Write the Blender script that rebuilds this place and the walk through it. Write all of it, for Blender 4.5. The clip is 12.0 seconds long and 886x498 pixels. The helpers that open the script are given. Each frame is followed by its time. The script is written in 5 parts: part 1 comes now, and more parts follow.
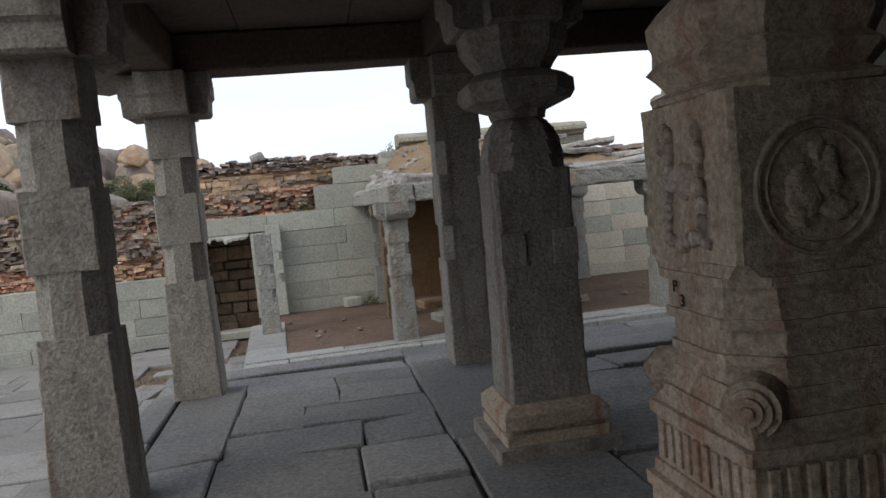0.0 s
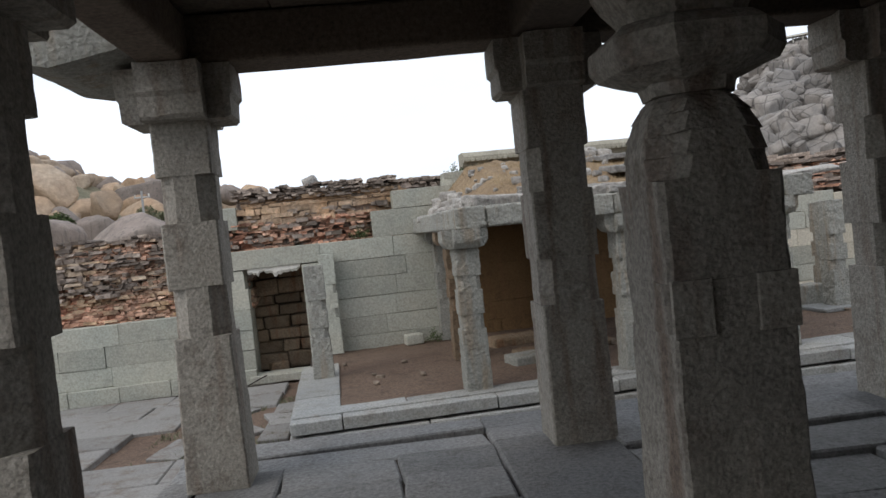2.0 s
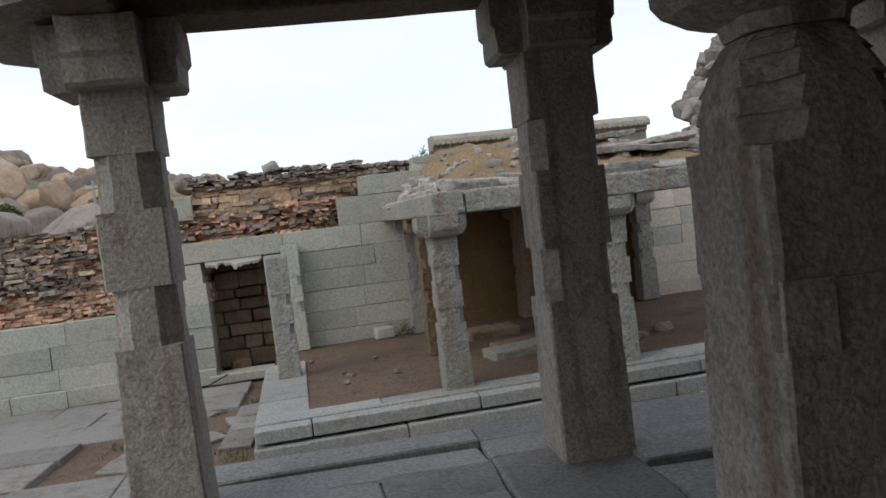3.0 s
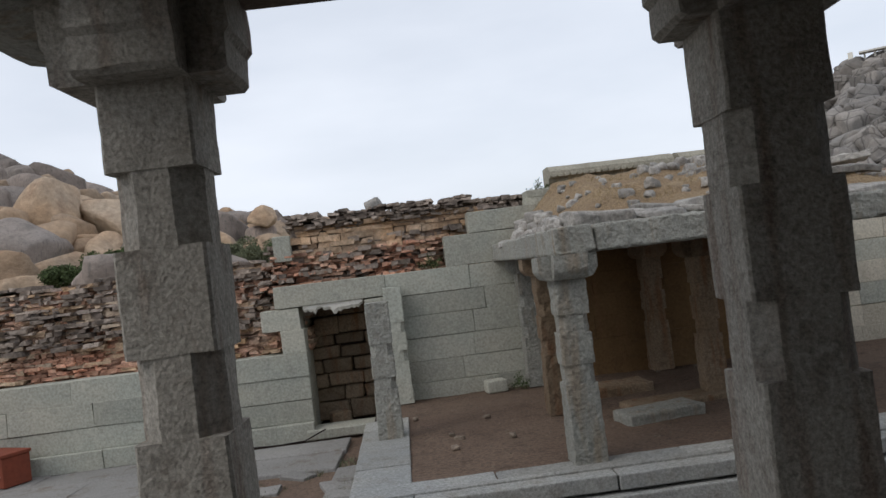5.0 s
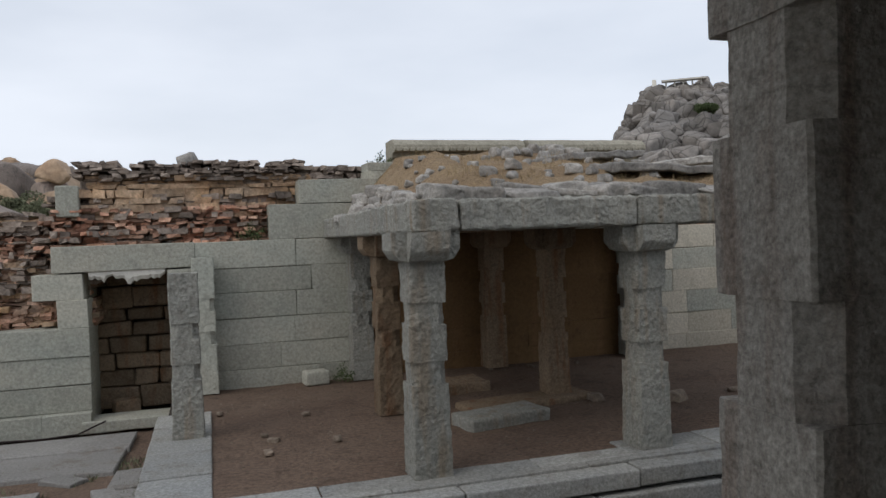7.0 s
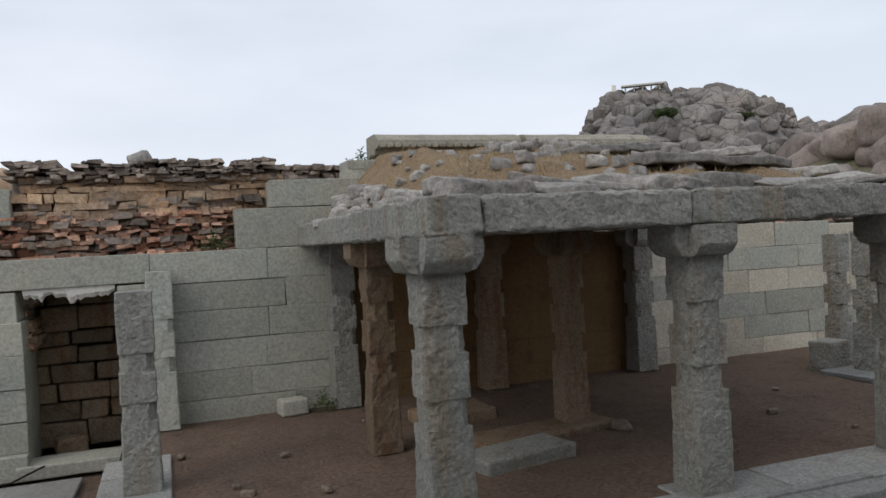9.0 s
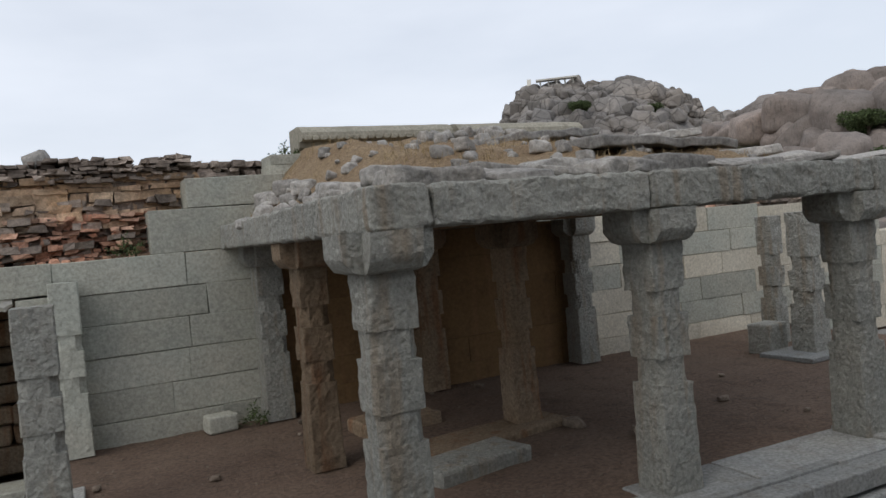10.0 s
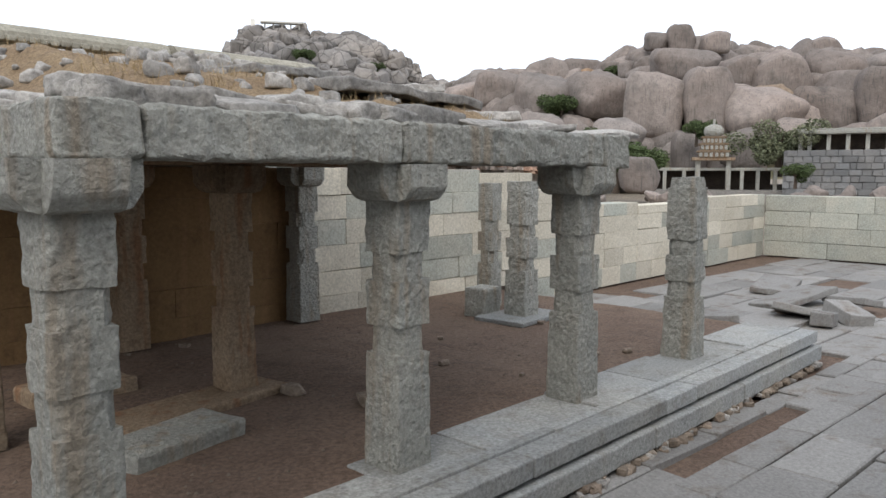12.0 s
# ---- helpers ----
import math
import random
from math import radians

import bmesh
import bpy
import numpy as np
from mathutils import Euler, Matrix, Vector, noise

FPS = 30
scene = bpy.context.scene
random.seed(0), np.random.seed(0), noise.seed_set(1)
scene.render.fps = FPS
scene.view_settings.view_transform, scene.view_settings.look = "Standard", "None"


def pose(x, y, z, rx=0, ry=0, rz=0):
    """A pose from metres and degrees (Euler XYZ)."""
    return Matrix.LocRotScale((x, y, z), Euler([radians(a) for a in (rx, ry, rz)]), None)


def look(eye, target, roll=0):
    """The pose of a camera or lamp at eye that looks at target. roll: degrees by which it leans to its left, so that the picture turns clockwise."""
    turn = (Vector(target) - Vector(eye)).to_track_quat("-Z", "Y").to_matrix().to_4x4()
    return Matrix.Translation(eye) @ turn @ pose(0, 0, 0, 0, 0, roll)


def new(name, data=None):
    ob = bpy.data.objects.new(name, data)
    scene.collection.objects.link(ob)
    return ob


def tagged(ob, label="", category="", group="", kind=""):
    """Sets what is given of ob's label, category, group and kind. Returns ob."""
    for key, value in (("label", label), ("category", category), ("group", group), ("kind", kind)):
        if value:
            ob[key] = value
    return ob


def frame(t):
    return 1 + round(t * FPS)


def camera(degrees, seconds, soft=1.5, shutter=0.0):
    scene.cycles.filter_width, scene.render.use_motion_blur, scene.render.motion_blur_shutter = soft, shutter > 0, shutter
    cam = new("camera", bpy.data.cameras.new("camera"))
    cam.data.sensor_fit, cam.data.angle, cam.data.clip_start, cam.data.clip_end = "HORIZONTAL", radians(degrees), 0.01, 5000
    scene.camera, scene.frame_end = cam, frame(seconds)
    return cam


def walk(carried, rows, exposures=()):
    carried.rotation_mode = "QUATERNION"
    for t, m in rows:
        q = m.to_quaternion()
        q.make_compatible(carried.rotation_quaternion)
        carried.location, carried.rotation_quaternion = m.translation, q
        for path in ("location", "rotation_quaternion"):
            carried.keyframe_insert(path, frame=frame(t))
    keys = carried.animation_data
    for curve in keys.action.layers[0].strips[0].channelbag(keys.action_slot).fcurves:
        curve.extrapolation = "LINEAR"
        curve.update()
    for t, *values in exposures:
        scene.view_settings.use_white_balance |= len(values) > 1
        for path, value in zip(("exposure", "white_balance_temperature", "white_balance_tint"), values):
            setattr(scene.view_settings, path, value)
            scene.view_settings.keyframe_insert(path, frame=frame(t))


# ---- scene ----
cam = camera(60.3, 12.0)
ROWS = [
    (0.0, -0.016, 0.042, 1.521, 86.19, 5.34, -9.49),
    (0.5, -0.010, 0.447, 1.516, 85.48, 5.03, -7.89),
    (1.0, -0.032, 0.831, 1.531, 86.87, 5.31, -10.86),
    (1.5, 0.006, 1.373, 1.554, 87.72, 6.44, -6.17),
    (2.0, 0.008, 1.730, 1.552, 88.48, 6.00, -5.18),
    (2.5, -0.057, 2.105, 1.563, 89.36, 5.82, -8.63),
    (3.0, -0.087, 2.483, 1.560, 87.23, 6.67, -8.10),
    (5.0, -0.092, 3.847, 1.563, 91.21, 6.93, -0.12),
    (5.5, -0.128, 4.242, 1.520, 88.83, 5.44, -5.21),
    (6.0, -0.275, 4.501, 1.478, 87.81, 3.42, -14.92),
    (6.5, -0.242, 4.876, 1.503, 91.21, 3.80, -13.28),
    (7.0, -0.255, 5.185, 1.474, 89.07, 2.12, -14.02),
    (9.0, -0.314, 6.563, 1.482, 89.46, 2.95, -16.85),
    (9.5, -0.339, 6.826, 1.479, 87.67, 2.65, -25.99),
    (10.0, -0.297, 7.108, 1.474, 88.82, 5.07, -22.70),
    (10.5, -0.186, 7.355, 1.464, 87.52, 5.14, -25.65),
    (11.0, -0.156, 7.494, 1.454, 85.49, 4.27, -32.94),
    (11.5, -0.142, 7.717, 1.429, 81.39, -0.10, -42.29),
    (12.0, -0.059, 7.796, 1.461, 84.27, -0.20, -43.80),
]
walk(cam, [(t, pose(x, y, z, rx, ry, rz)) for t, x, y, z, rx, ry, rz in ROWS],
     [(0.0, -0.03), (1.5, 0.05), (3.0, -0.1), (5.0, -0.36), (5.5, -0.42), (9.5, -0.38), (10.5, -0.42), (11.0, -0.48), (11.5, -0.15), (12.0, 0.36)])

# ---- light ----
world = bpy.data.worlds.new("sky")
scene.world = world
world.use_nodes = True
wn, wl = world.node_tree.nodes, world.node_tree.links
wn.clear()
SUN_EL, SUN_AZ = 46.0, -122.0
sky = wn.new("ShaderNodeTexSky")
sky.sky_type, sky.sun_disc = "NISHITA", False
sky.sun_elevation, sky.sun_rotation = radians(SUN_EL), radians(SUN_AZ)
sky.air_density, sky.dust_density = 1.0, 2.0
gain = wn.new("ShaderNodeMixRGB")
gain.blend_type, gain.inputs[0].default_value, gain.inputs[2].default_value = "MULTIPLY", 1.0, (0.12, 0.12, 0.12, 1)
wtc = wn.new("ShaderNodeTexCoord")
wmap = wn.new("ShaderNodeMapping")
wmap.inputs["Scale"].default_value = (1.2, 1.2, 4.0)
wnoise = wn.new("ShaderNodeTexNoise")
wnoise.inputs["Scale"].default_value, wnoise.inputs["Detail"].default_value = 1.6, 5.0
wramp = wn.new("ShaderNodeMapRange")
wramp.inputs[1].default_value, wramp.inputs[2].default_value = 0.4, 0.7
wramp.inputs[3].default_value, wramp.inputs[4].default_value = 0.72, 0.92
cloud = wn.new("ShaderNodeMixRGB")
cloud.inputs[2].default_value = (1.18, 1.25, 1.38, 1)
bg = wn.new("ShaderNodeBackground")
bg.inputs[1].default_value = 1.0
wout = wn.new("ShaderNodeOutputWorld")
wl.new(wtc.outputs["Generated"], wmap.inputs[0])
wl.new(wmap.outputs[0], wnoise.inputs["Vector"])
wl.new(wnoise.outputs[0], wramp.inputs[0])
wl.new(wramp.outputs[0], cloud.inputs[0])
wl.new(sky.outputs[0], gain.inputs[1])
wl.new(gain.outputs[0], cloud.inputs[1])
wl.new(cloud.outputs[0], bg.inputs[0])
wl.new(bg.outputs[0], wout.inputs[0])
sun = new("sun", bpy.data.lights.new("sun", "SUN"))
sun.data.energy, sun.data.angle, sun.data.color = 0.95, radians(30), (1.0, 0.95, 0.88)
sun.matrix_world = look((0, 0, 0), (-math.sin(radians(SUN_AZ)), -math.cos(radians(SUN_AZ)), -math.tan(radians(SUN_EL))))


# ---- materials ----
def stone(name, base, alt, stain, grain=38.0, bump=0.35, patch=1.3, stain_amount=0.5, rough=0.9, per="object", spread=0.35, speck=0.5, depth=0.78, crack=0.0, relief=0.03, peck=0.0, streak=None):
    base, alt, stain = [tuple(v * depth for v in q) for q in (base, alt, stain)]
    m = bpy.data.materials.new(name)
    m.use_nodes = True
    n, l = m.node_tree.nodes, m.node_tree.links
    b = n["Principled BSDF"]
    b.inputs["Roughness"].default_value = rough
    b.inputs["Specular IOR Level"].default_value = 0.25
    geo = n.new("ShaderNodeNewGeometry")

    def noise_at(scale, detail, rough_n=0.6):
        t = n.new("ShaderNodeTexNoise")
        t.inputs["Scale"].default_value, t.inputs["Detail"].default_value, t.inputs["Roughness"].default_value = scale, detail, rough_n
        l.new(geo.outputs["Position"], t.inputs["Vector"])
        return t

    def span(src, a, bb, lo, hi):
        r = n.new("ShaderNodeMapRange")
        for i, v in enumerate((a, bb, lo, hi)):
            r.inputs[i + 1].default_value = v
        l.new(src, r.inputs[0])
        return r.outputs[0]

    def mix(fac, a, c, mode="MIX"):
        x = n.new("ShaderNodeMixRGB")
        x.blend_type = mode
        for i, v in ((0, fac), (1, a), (2, c)):
            if hasattr(v, "links"):
                l.new(v, x.inputs[i])
            else:
                x.inputs[i].default_value = v if i == 0 else (*v, 1)
        return x.outputs[0]

    big, mid, fine = noise_at(patch, 4), noise_at(patch * 5, 6, 0.7), noise_at(grain, 5, 0.75)
    col = mix(span(big.outputs[0], 0.35, 0.65, 0, 1), base, alt)
    col = mix(span(mid.outputs[0], 0.52, 0.72, 0, stain_amount), col, stain)
    if streak:
        stretch = n.new("ShaderNodeMapping")
        stretch.inputs["Scale"].default_value = (4.5, 4.5, 0.5)
        runs = n.new("ShaderNodeTexNoise")
        runs.inputs["Scale"].default_value, runs.inputs["Detail"].default_value = 1.6, 4.0
        l.new(geo.outputs["Position"], stretch.inputs[0])
        l.new(stretch.outputs[0], runs.inputs["Vector"])
        col = mix(span(runs.outputs[0], 0.54, 0.68, 0, 0.75), col, streak)
    if per == "object":
        rnd = n.new("ShaderNodeObjectInfo").outputs["Random"]
    else:
        rnd = geo.outputs["Random Per Island"]
    grey = span(rnd, 0, 1, 1 - spread, 1 + spread * 0.6)
    col = mix(1.0, col, grey, "MULTIPLY")
    col = mix(1.0, col, span(fine.outputs[0], 0.3, 0.7, 1 - speck, 1 + speck * 0.7), "MULTIPLY")
    lines = None
    if crack:
        vor = n.new("ShaderNodeTexVoronoi")
        vor.feature = "DISTANCE_TO_EDGE"
        vor.inputs["Scale"].default_value = crack
        wob = n.new("ShaderNodeVectorMath")
        wob.operation = "MULTIPLY_ADD"
        wob.inputs[1].default_value = (0.2 / crack,) * 3
        l.new(mid.outputs["Color"], wob.inputs[0])
        l.new(geo.outputs["Position"], wob.inputs[2])
        l.new(wob.outputs[0], vor.inputs["Vector"])
        lines = span(vor.outputs[0], 0.0, 0.045, 0.45, 1.0)
        col = mix(1.0, col, lines, "MULTIPLY")
    l.new(col, b.inputs["Base Color"])
    hi = n.new("ShaderNodeMath")
    hi.operation = "ADD"
    l.new(fine.outputs[0], hi.inputs[0])
    l.new(mid.outputs[0], hi.inputs[1])
    height = hi.outputs[0]
    if peck:
        chip = n.new("ShaderNodeTexVoronoi")
        chip.feature = "SMOOTH_F1"
        chip.inputs["Scale"].default_value = peck
        l.new(geo.outputs["Position"], chip.inputs["Vector"])
        hi2 = n.new("ShaderNodeMath")
        hi2.operation, hi2.inputs[1].default_value = "MULTIPLY_ADD", 0.55
        l.new(chip.outputs[0], hi2.inputs[0])
        l.new(height, hi2.inputs[2])
        height = hi2.outputs[0]
    bp = n.new("ShaderNodeBump")
    bp.inputs["Strength"].default_value, bp.inputs["Distance"].default_value = bump, relief
    l.new(height, bp.inputs["Height"])
    l.new(bp.outputs[0], b.inputs["Normal"])
    return m


M_PILLAR = stone("mandapa_granite", (0.32, 0.295, 0.255), (0.39, 0.36, 0.31), (0.14, 0.105, 0.08), 42, 0.45, 1.1, 0.6, depth=0.85, peck=60, streak=(0.17, 0.12, 0.09), spread=0.2)
M_CARVED = stone("carved_granite", (0.38, 0.31, 0.24), (0.45, 0.37, 0.28), (0.20, 0.14, 0.11), 50, 0.6, 2.6, 0.6, depth=1.12, streak=(0.33, 0.19, 0.13), spread=0.1)
M_RELIEF = stone("limewashed_relief", (0.42, 0.33, 0.27), (0.50, 0.43, 0.37), (0.30, 0.18, 0.13), 50, 0.5, 4.0, 0.7, depth=1.0, spread=0.1)
M_PEBBLE = stone("earthy_stone", (0.27, 0.21, 0.16), (0.33, 0.27, 0.21), (0.17, 0.12, 0.09), 18, 0.6, 2.0, 0.5, spread=0.35, depth=0.8)
M_CORNICE = stone("cornice_granite", (0.37, 0.345, 0.275), (0.43, 0.40, 0.32), (0.20, 0.18, 0.14), 30, 0.4, 1.5, 0.8, spread=0.12, speck=0.4, depth=0.85)
M_HEWN = stone("hewn_granite", (0.36, 0.36, 0.325), (0.43, 0.42, 0.37), (0.24, 0.21, 0.17), 30, 0.9, 1.4, 0.55, speck=0.38, depth=0.96, relief=0.045, spread=0.12, peck=26, streak=(0.33, 0.27, 0.20))
# brown-stained stone, with the pavilion's inner shade also darkened into the colour
M_HEWN_WARM = stone("hewn_granite_warm_shaded", (0.33, 0.235, 0.15), (0.39, 0.30, 0.21), (0.15, 0.09, 0.055), 30, 0.7, 1.2, 0.6, speck=0.45, streak=(0.20, 0.10, 0.05), depth=0.7)
M_WALL = stone("wall_granite", (0.43, 0.44, 0.38), (0.50, 0.48, 0.40), (0.28, 0.28, 0.24), 26, 0.35, 0.9, 0.45, spread=0.18, speck=0.35, depth=0.88, relief=0.04)
M_WALL_CREAM = stone("wall_granite_cream", (0.54, 0.49, 0.39), (0.60, 0.55, 0.45), (0.38, 0.32, 0.24), 26, 0.35, 0.9, 0.4, spread=0.16, speck=0.33, depth=1.0, relief=0.04)
# brown stain plus the shade under the pavilion roof, both in the colour
M_WALL_BROWN = stone("wall_stained_shaded", (0.28, 0.165, 0.075), (0.34, 0.21, 0.10), (0.11, 0.065, 0.04), 24, 0.3, 0.7, 0.6, spread=0.06, speck=0.25, streak=(0.21, 0.12, 0.06), depth=0.6)
M_FLOOR = stone("floor_granite", (0.27, 0.275, 0.275), (0.34, 0.33, 0.315), (0.17, 0.15, 0.13), 34, 0.5, 0.8, 0.5, rough=0.8, spread=0.22, depth=0.68)
M_PAVE = stone("pavement_granite", (0.33, 0.315, 0.295), (0.40, 0.385, 0.36), (0.22, 0.165, 0.12), 30, 0.4, 0.5, 0.9, rough=0.8, spread=0.2, speck=0.32, depth=0.68)
M_KERB = stone("kerb_granite", (0.42, 0.43, 0.42), (0.48, 0.47, 0.43), (0.28, 0.25, 0.21), 34, 0.5, 0.9, 0.7, spread=0.18, speck=0.45, depth=0.7)
M_DARK = stone("joint_dirt", (0.07, 0.055, 0.045), (0.11, 0.085, 0.065), (0.04, 0.03, 0.03), 30, 0.5, 2.0)
M_DIRT = stone("bare_earth", (0.26, 0.175, 0.128), (0.32, 0.225, 0.165), (0.14, 0.10, 0.075), 22, 0.8, 0.6, 0.7, spread=0.0, speck=0.5, depth=0.54)
# granite set near black: the hall's inner shade is put into the colour
M_CEIL = stone("ceiling_granite_shaded", (0.15, 0.115, 0.09), (0.19, 0.15, 0.115), (0.08, 0.055, 0.045), 30, 0.3, 0.8, 0.5)
M_BRICK = stone("old_brick", (0.40, 0.20, 0.13), (0.48, 0.34, 0.25), (0.17, 0.10, 0.08), 20, 0.8, 1.1, 0.7, per="island", spread=0.6, speck=0.45, depth=1.35)
M_LATERITE = stone("laterite", (0.47, 0.30, 0.17), (0.46, 0.37, 0.28), (0.24, 0.15, 0.11), 16, 0.9, 1.0, 0.65, per="island", spread=0.35, speck=0.5, depth=1.25)
M_CRUST = stone("weathered_mortar", (0.19, 0.155, 0.13), (0.27, 0.22, 0.18), (0.09, 0.075, 0.065), 14, 1.0, 1.6, 0.8, per="island", spread=0.5, speck=0.5, depth=1.5)
M_RUBBLE = stone("rubble_stone", (0.36, 0.345, 0.32), (0.43, 0.40, 0.36), (0.2, 0.17, 0.14), 18, 0.7, 2.0, 0.5, spread=0.35, depth=0.95)
M_STRAW = stone("dry_grass_earth", (0.44, 0.32, 0.19), (0.36, 0.25, 0.15), (0.24, 0.17, 0.11), 40, 1.0, 2.2, 0.6, spread=0.0, speck=0.5)
M_BLADE = stone("dry_grass", (0.50, 0.38, 0.21), (0.42, 0.30, 0.16), (0.30, 0.22, 0.12), 20, 0.2, 2.0, 0.4, per="island", spread=0.4)
M_BOULDER = stone("boulder_granite", (0.28, 0.245, 0.22), (0.34, 0.275, 0.235), (0.13, 0.115, 0.10), 1.1, 0.4, 0.09, 0.7, spread=0.3, speck=0.25, depth=0.85, relief=0.45, streak=(0.15, 0.135, 0.12))
M_MESA = stone("mesa_granite", (0.255, 0.24, 0.225), (0.31, 0.275, 0.24), (0.14, 0.135, 0.13), 0.7, 0.5, 0.05, 0.6, spread=0.4, speck=0.25, depth=0.9, crack=0.22, relief=0.5)
M_BOULDER_W = stone("boulder_ochre", (0.50, 0.33, 0.20), (0.46, 0.37, 0.28), (0.25, 0.16, 0.11), 2.0, 0.5, 0.12, 0.6, spread=0.3, speck=0.3, depth=0.9, relief=0.4)
M_HILL = stone("hill_scrub", (0.20, 0.19, 0.12), (0.27, 0.235, 0.15), (0.09, 0.11, 0.055), 2.2, 1.0, 0.12, 0.8, spread=0.0, speck=0.5)
M_LEAF = stone("leaf", (0.10, 0.14, 0.055), (0.13, 0.17, 0.07), (0.06, 0.09, 0.035), 6, 0.2, 0.6, 0.5, per="island", spread=0.5)
M_LEAF_PALE = stone("leaf_pale", (0.20, 0.22, 0.13), (0.24, 0.25, 0.15), (0.13, 0.16, 0.09), 6, 0.2, 0.6, 0.5, per="island", spread=0.5)
M_BARK = stone("bark", (0.13, 0.10, 0.075), (0.17, 0.13, 0.1), (0.08, 0.06, 0.05), 20, 0.8, 1.5)
M_GROUND = stone("rocky_ground", (0.29, 0.24, 0.19), (0.34, 0.29, 0.22), (0.17, 0.15, 0.11), 6, 0.9, 0.3, 0.6, spread=0.0, speck=0.45)
M_RED = stone("red_paint", (0.30, 0.08, 0.045), (0.26, 0.075, 0.045), (0.15, 0.05, 0.03), 20, 0.2, 2.0, 0.4, spread=0.0, speck=0.2)
M_MARK = stone("black_mark", (0.03, 0.02, 0.02), (0.04, 0.03, 0.025), (0.02, 0.02, 0.02), 20, 0.1, 2.0, 0.3, spread=0.0, speck=0.2)
M_WHITE = stone("white_plaster", (0.62, 0.60, 0.54), (0.70, 0.67, 0.6), (0.45, 0.40, 0.33), 20, 0.3, 2.0, 0.4, speck=0.2, depth=1.0)
M_METAL = stone("pole_metal", (0.45, 0.45, 0.44), (0.5, 0.5, 0.48), (0.3, 0.3, 0.28), 20, 0.05, 2.0, 0.3, rough=0.5, speck=0.1)


# ---- mesh helpers ----
def mesh_object(name, bm, mat, smooth=False):
    me = bpy.data.meshes.new(name)
    bm.normal_update()
    bm.to_mesh(me)
    bm.free()
    if smooth:
        me.polygons.foreach_set("use_smooth", [True] * len(me.polygons))
    me.materials.append(mat)
    return new(name, me)


def part(name, bm, mat, parent, label="", smooth=False):
    ob = mesh_object(name, bm, mat, smooth)
    ob.parent = parent
    return tagged(ob, label)


def piece(name, me, parent, m):
    ob = new(name, me)
    ob.parent = parent
    ob.matrix_basis = m
    return ob


def thing(name, m, label, category, group="", kind=""):
    ob = new(name)
    ob.empty_display_size = 0.2
    ob.matrix_basis = m
    return tagged(ob, label, category, group, kind)


def bumps(bm, amp, scale, seed, low=None):
    off = Vector((seed * 7.13, seed * 3.71, seed * 1.37))
    for v in bm.verts:
        if low is not None and v.co.z < low:
            continue
        p = v.co * scale + off
        v.co += noise.noise_vector(p) * amp + noise.noise_vector(p * 2.7) * amp * 0.5


def axis(h, r, step):
    k = max(1, int(round((2 * h - 2 * r) / step)))
    mid = [-h + r + (2 * h - 2 * r) * i / k for i in range(k + 1)]
    return [-h, -h + 0.4 * r] + mid + [h - 0.4 * r, h]


def rough_box(sx, sy, sz, r=0.03, step=0.12, amp=0.012, seed=1, bm=None, at=(0, 0, 0), scale=5.0):
    """A hewn block centred on at, with worn rounded edges."""
    bm = bm or bmesh.new()
    h = (sx / 2, sy / 2, sz / 2)
    r = min(r, 0.45 * min(h))
    ax = [axis(h[i], r, step) for i in range(3)]
    n = [len(a) for a in ax]
    seen = {}
    off = Vector((seed * 7.13, seed * 3.71, seed * 1.37))

    def vert(i, j, k):
        key = (i, j, k)
        if key not in seen:
            p = Vector((ax[0][i], ax[1][j], ax[2][k]))
            q = Vector([max(-h[c] + r, min(h[c] - r, p[c])) for c in range(3)])
            d = p - q
            if d.length > 1e-6:
                p = q + d.normalized() * r
            p += noise.noise_vector(p * scale + off) * amp + noise.noise_vector(p * scale * 2.9 + off) * amp * 0.55
            seen[key] = bm.verts.new(p + Vector(at))
        return seen[key]

    for a in range(3):
        b, c = (a + 1) % 3, (a + 2) % 3
        for side in (0, n[a] - 1):
            for i in range(n[b] - 1):
                for j in range(n[c] - 1):
                    ids = []
                    for di, dj in ((0, 0), (1, 0), (1, 1), (0, 1)):
                        t = [0, 0, 0]
                        t[a], t[b], t[c] = side, i + di, j + dj
                        ids.append(vert(*t))
                    bm.faces.new(ids if side else ids[::-1])
    return bm


def cut_block(sx, sy, sz, rng, jitter=0.012, bevel=0.015):
    """A dressed block of few faces: a chamfered box with uneven corners, centred."""
    bm = bmesh.new()
    bmesh.ops.create_cube(bm, size=1.0)
    for v in bm.verts:
        v.co = Vector((v.co.x * sx, v.co.y * sy, v.co.z * sz)) + Vector([rng.uniform(-jitter, jitter) for _ in range(3)])
    bmesh.ops.bevel(bm, geom=list(bm.edges), offset=bevel, segments=1, affect="EDGES")
    return bm


def ring(hx, hy, c, per=5):
    """Points round a square of half sizes hx, hy with its corners cut by c."""
    pts = []
    corners = [(1, -1), (1, 1), (-1, 1), (-1, -1)]
    ends = []
    for sx, sy in corners:
        a, b = (sx * hx, sy * (hy - c)), (sx * (hx - c), sy * hy)
        ends.append((a, b) if sx * sy > 0 else (b, a))
    for i in range(4):
        (ax_, ay_), (bx_, by_) = ends[i]
        for k in range(2):
            f = k / 2
            pts.append((ax_ + (bx_ - ax_) * f, ay_ + (by_ - ay_) * f))
        nx_, ny_ = ends[(i + 1) % 4][0]
        for k in range(per):
            f = k / per
            pts.append((bx_ + (nx_ - bx_) * f, by_ + (ny_ - by_) * f))
    return pts


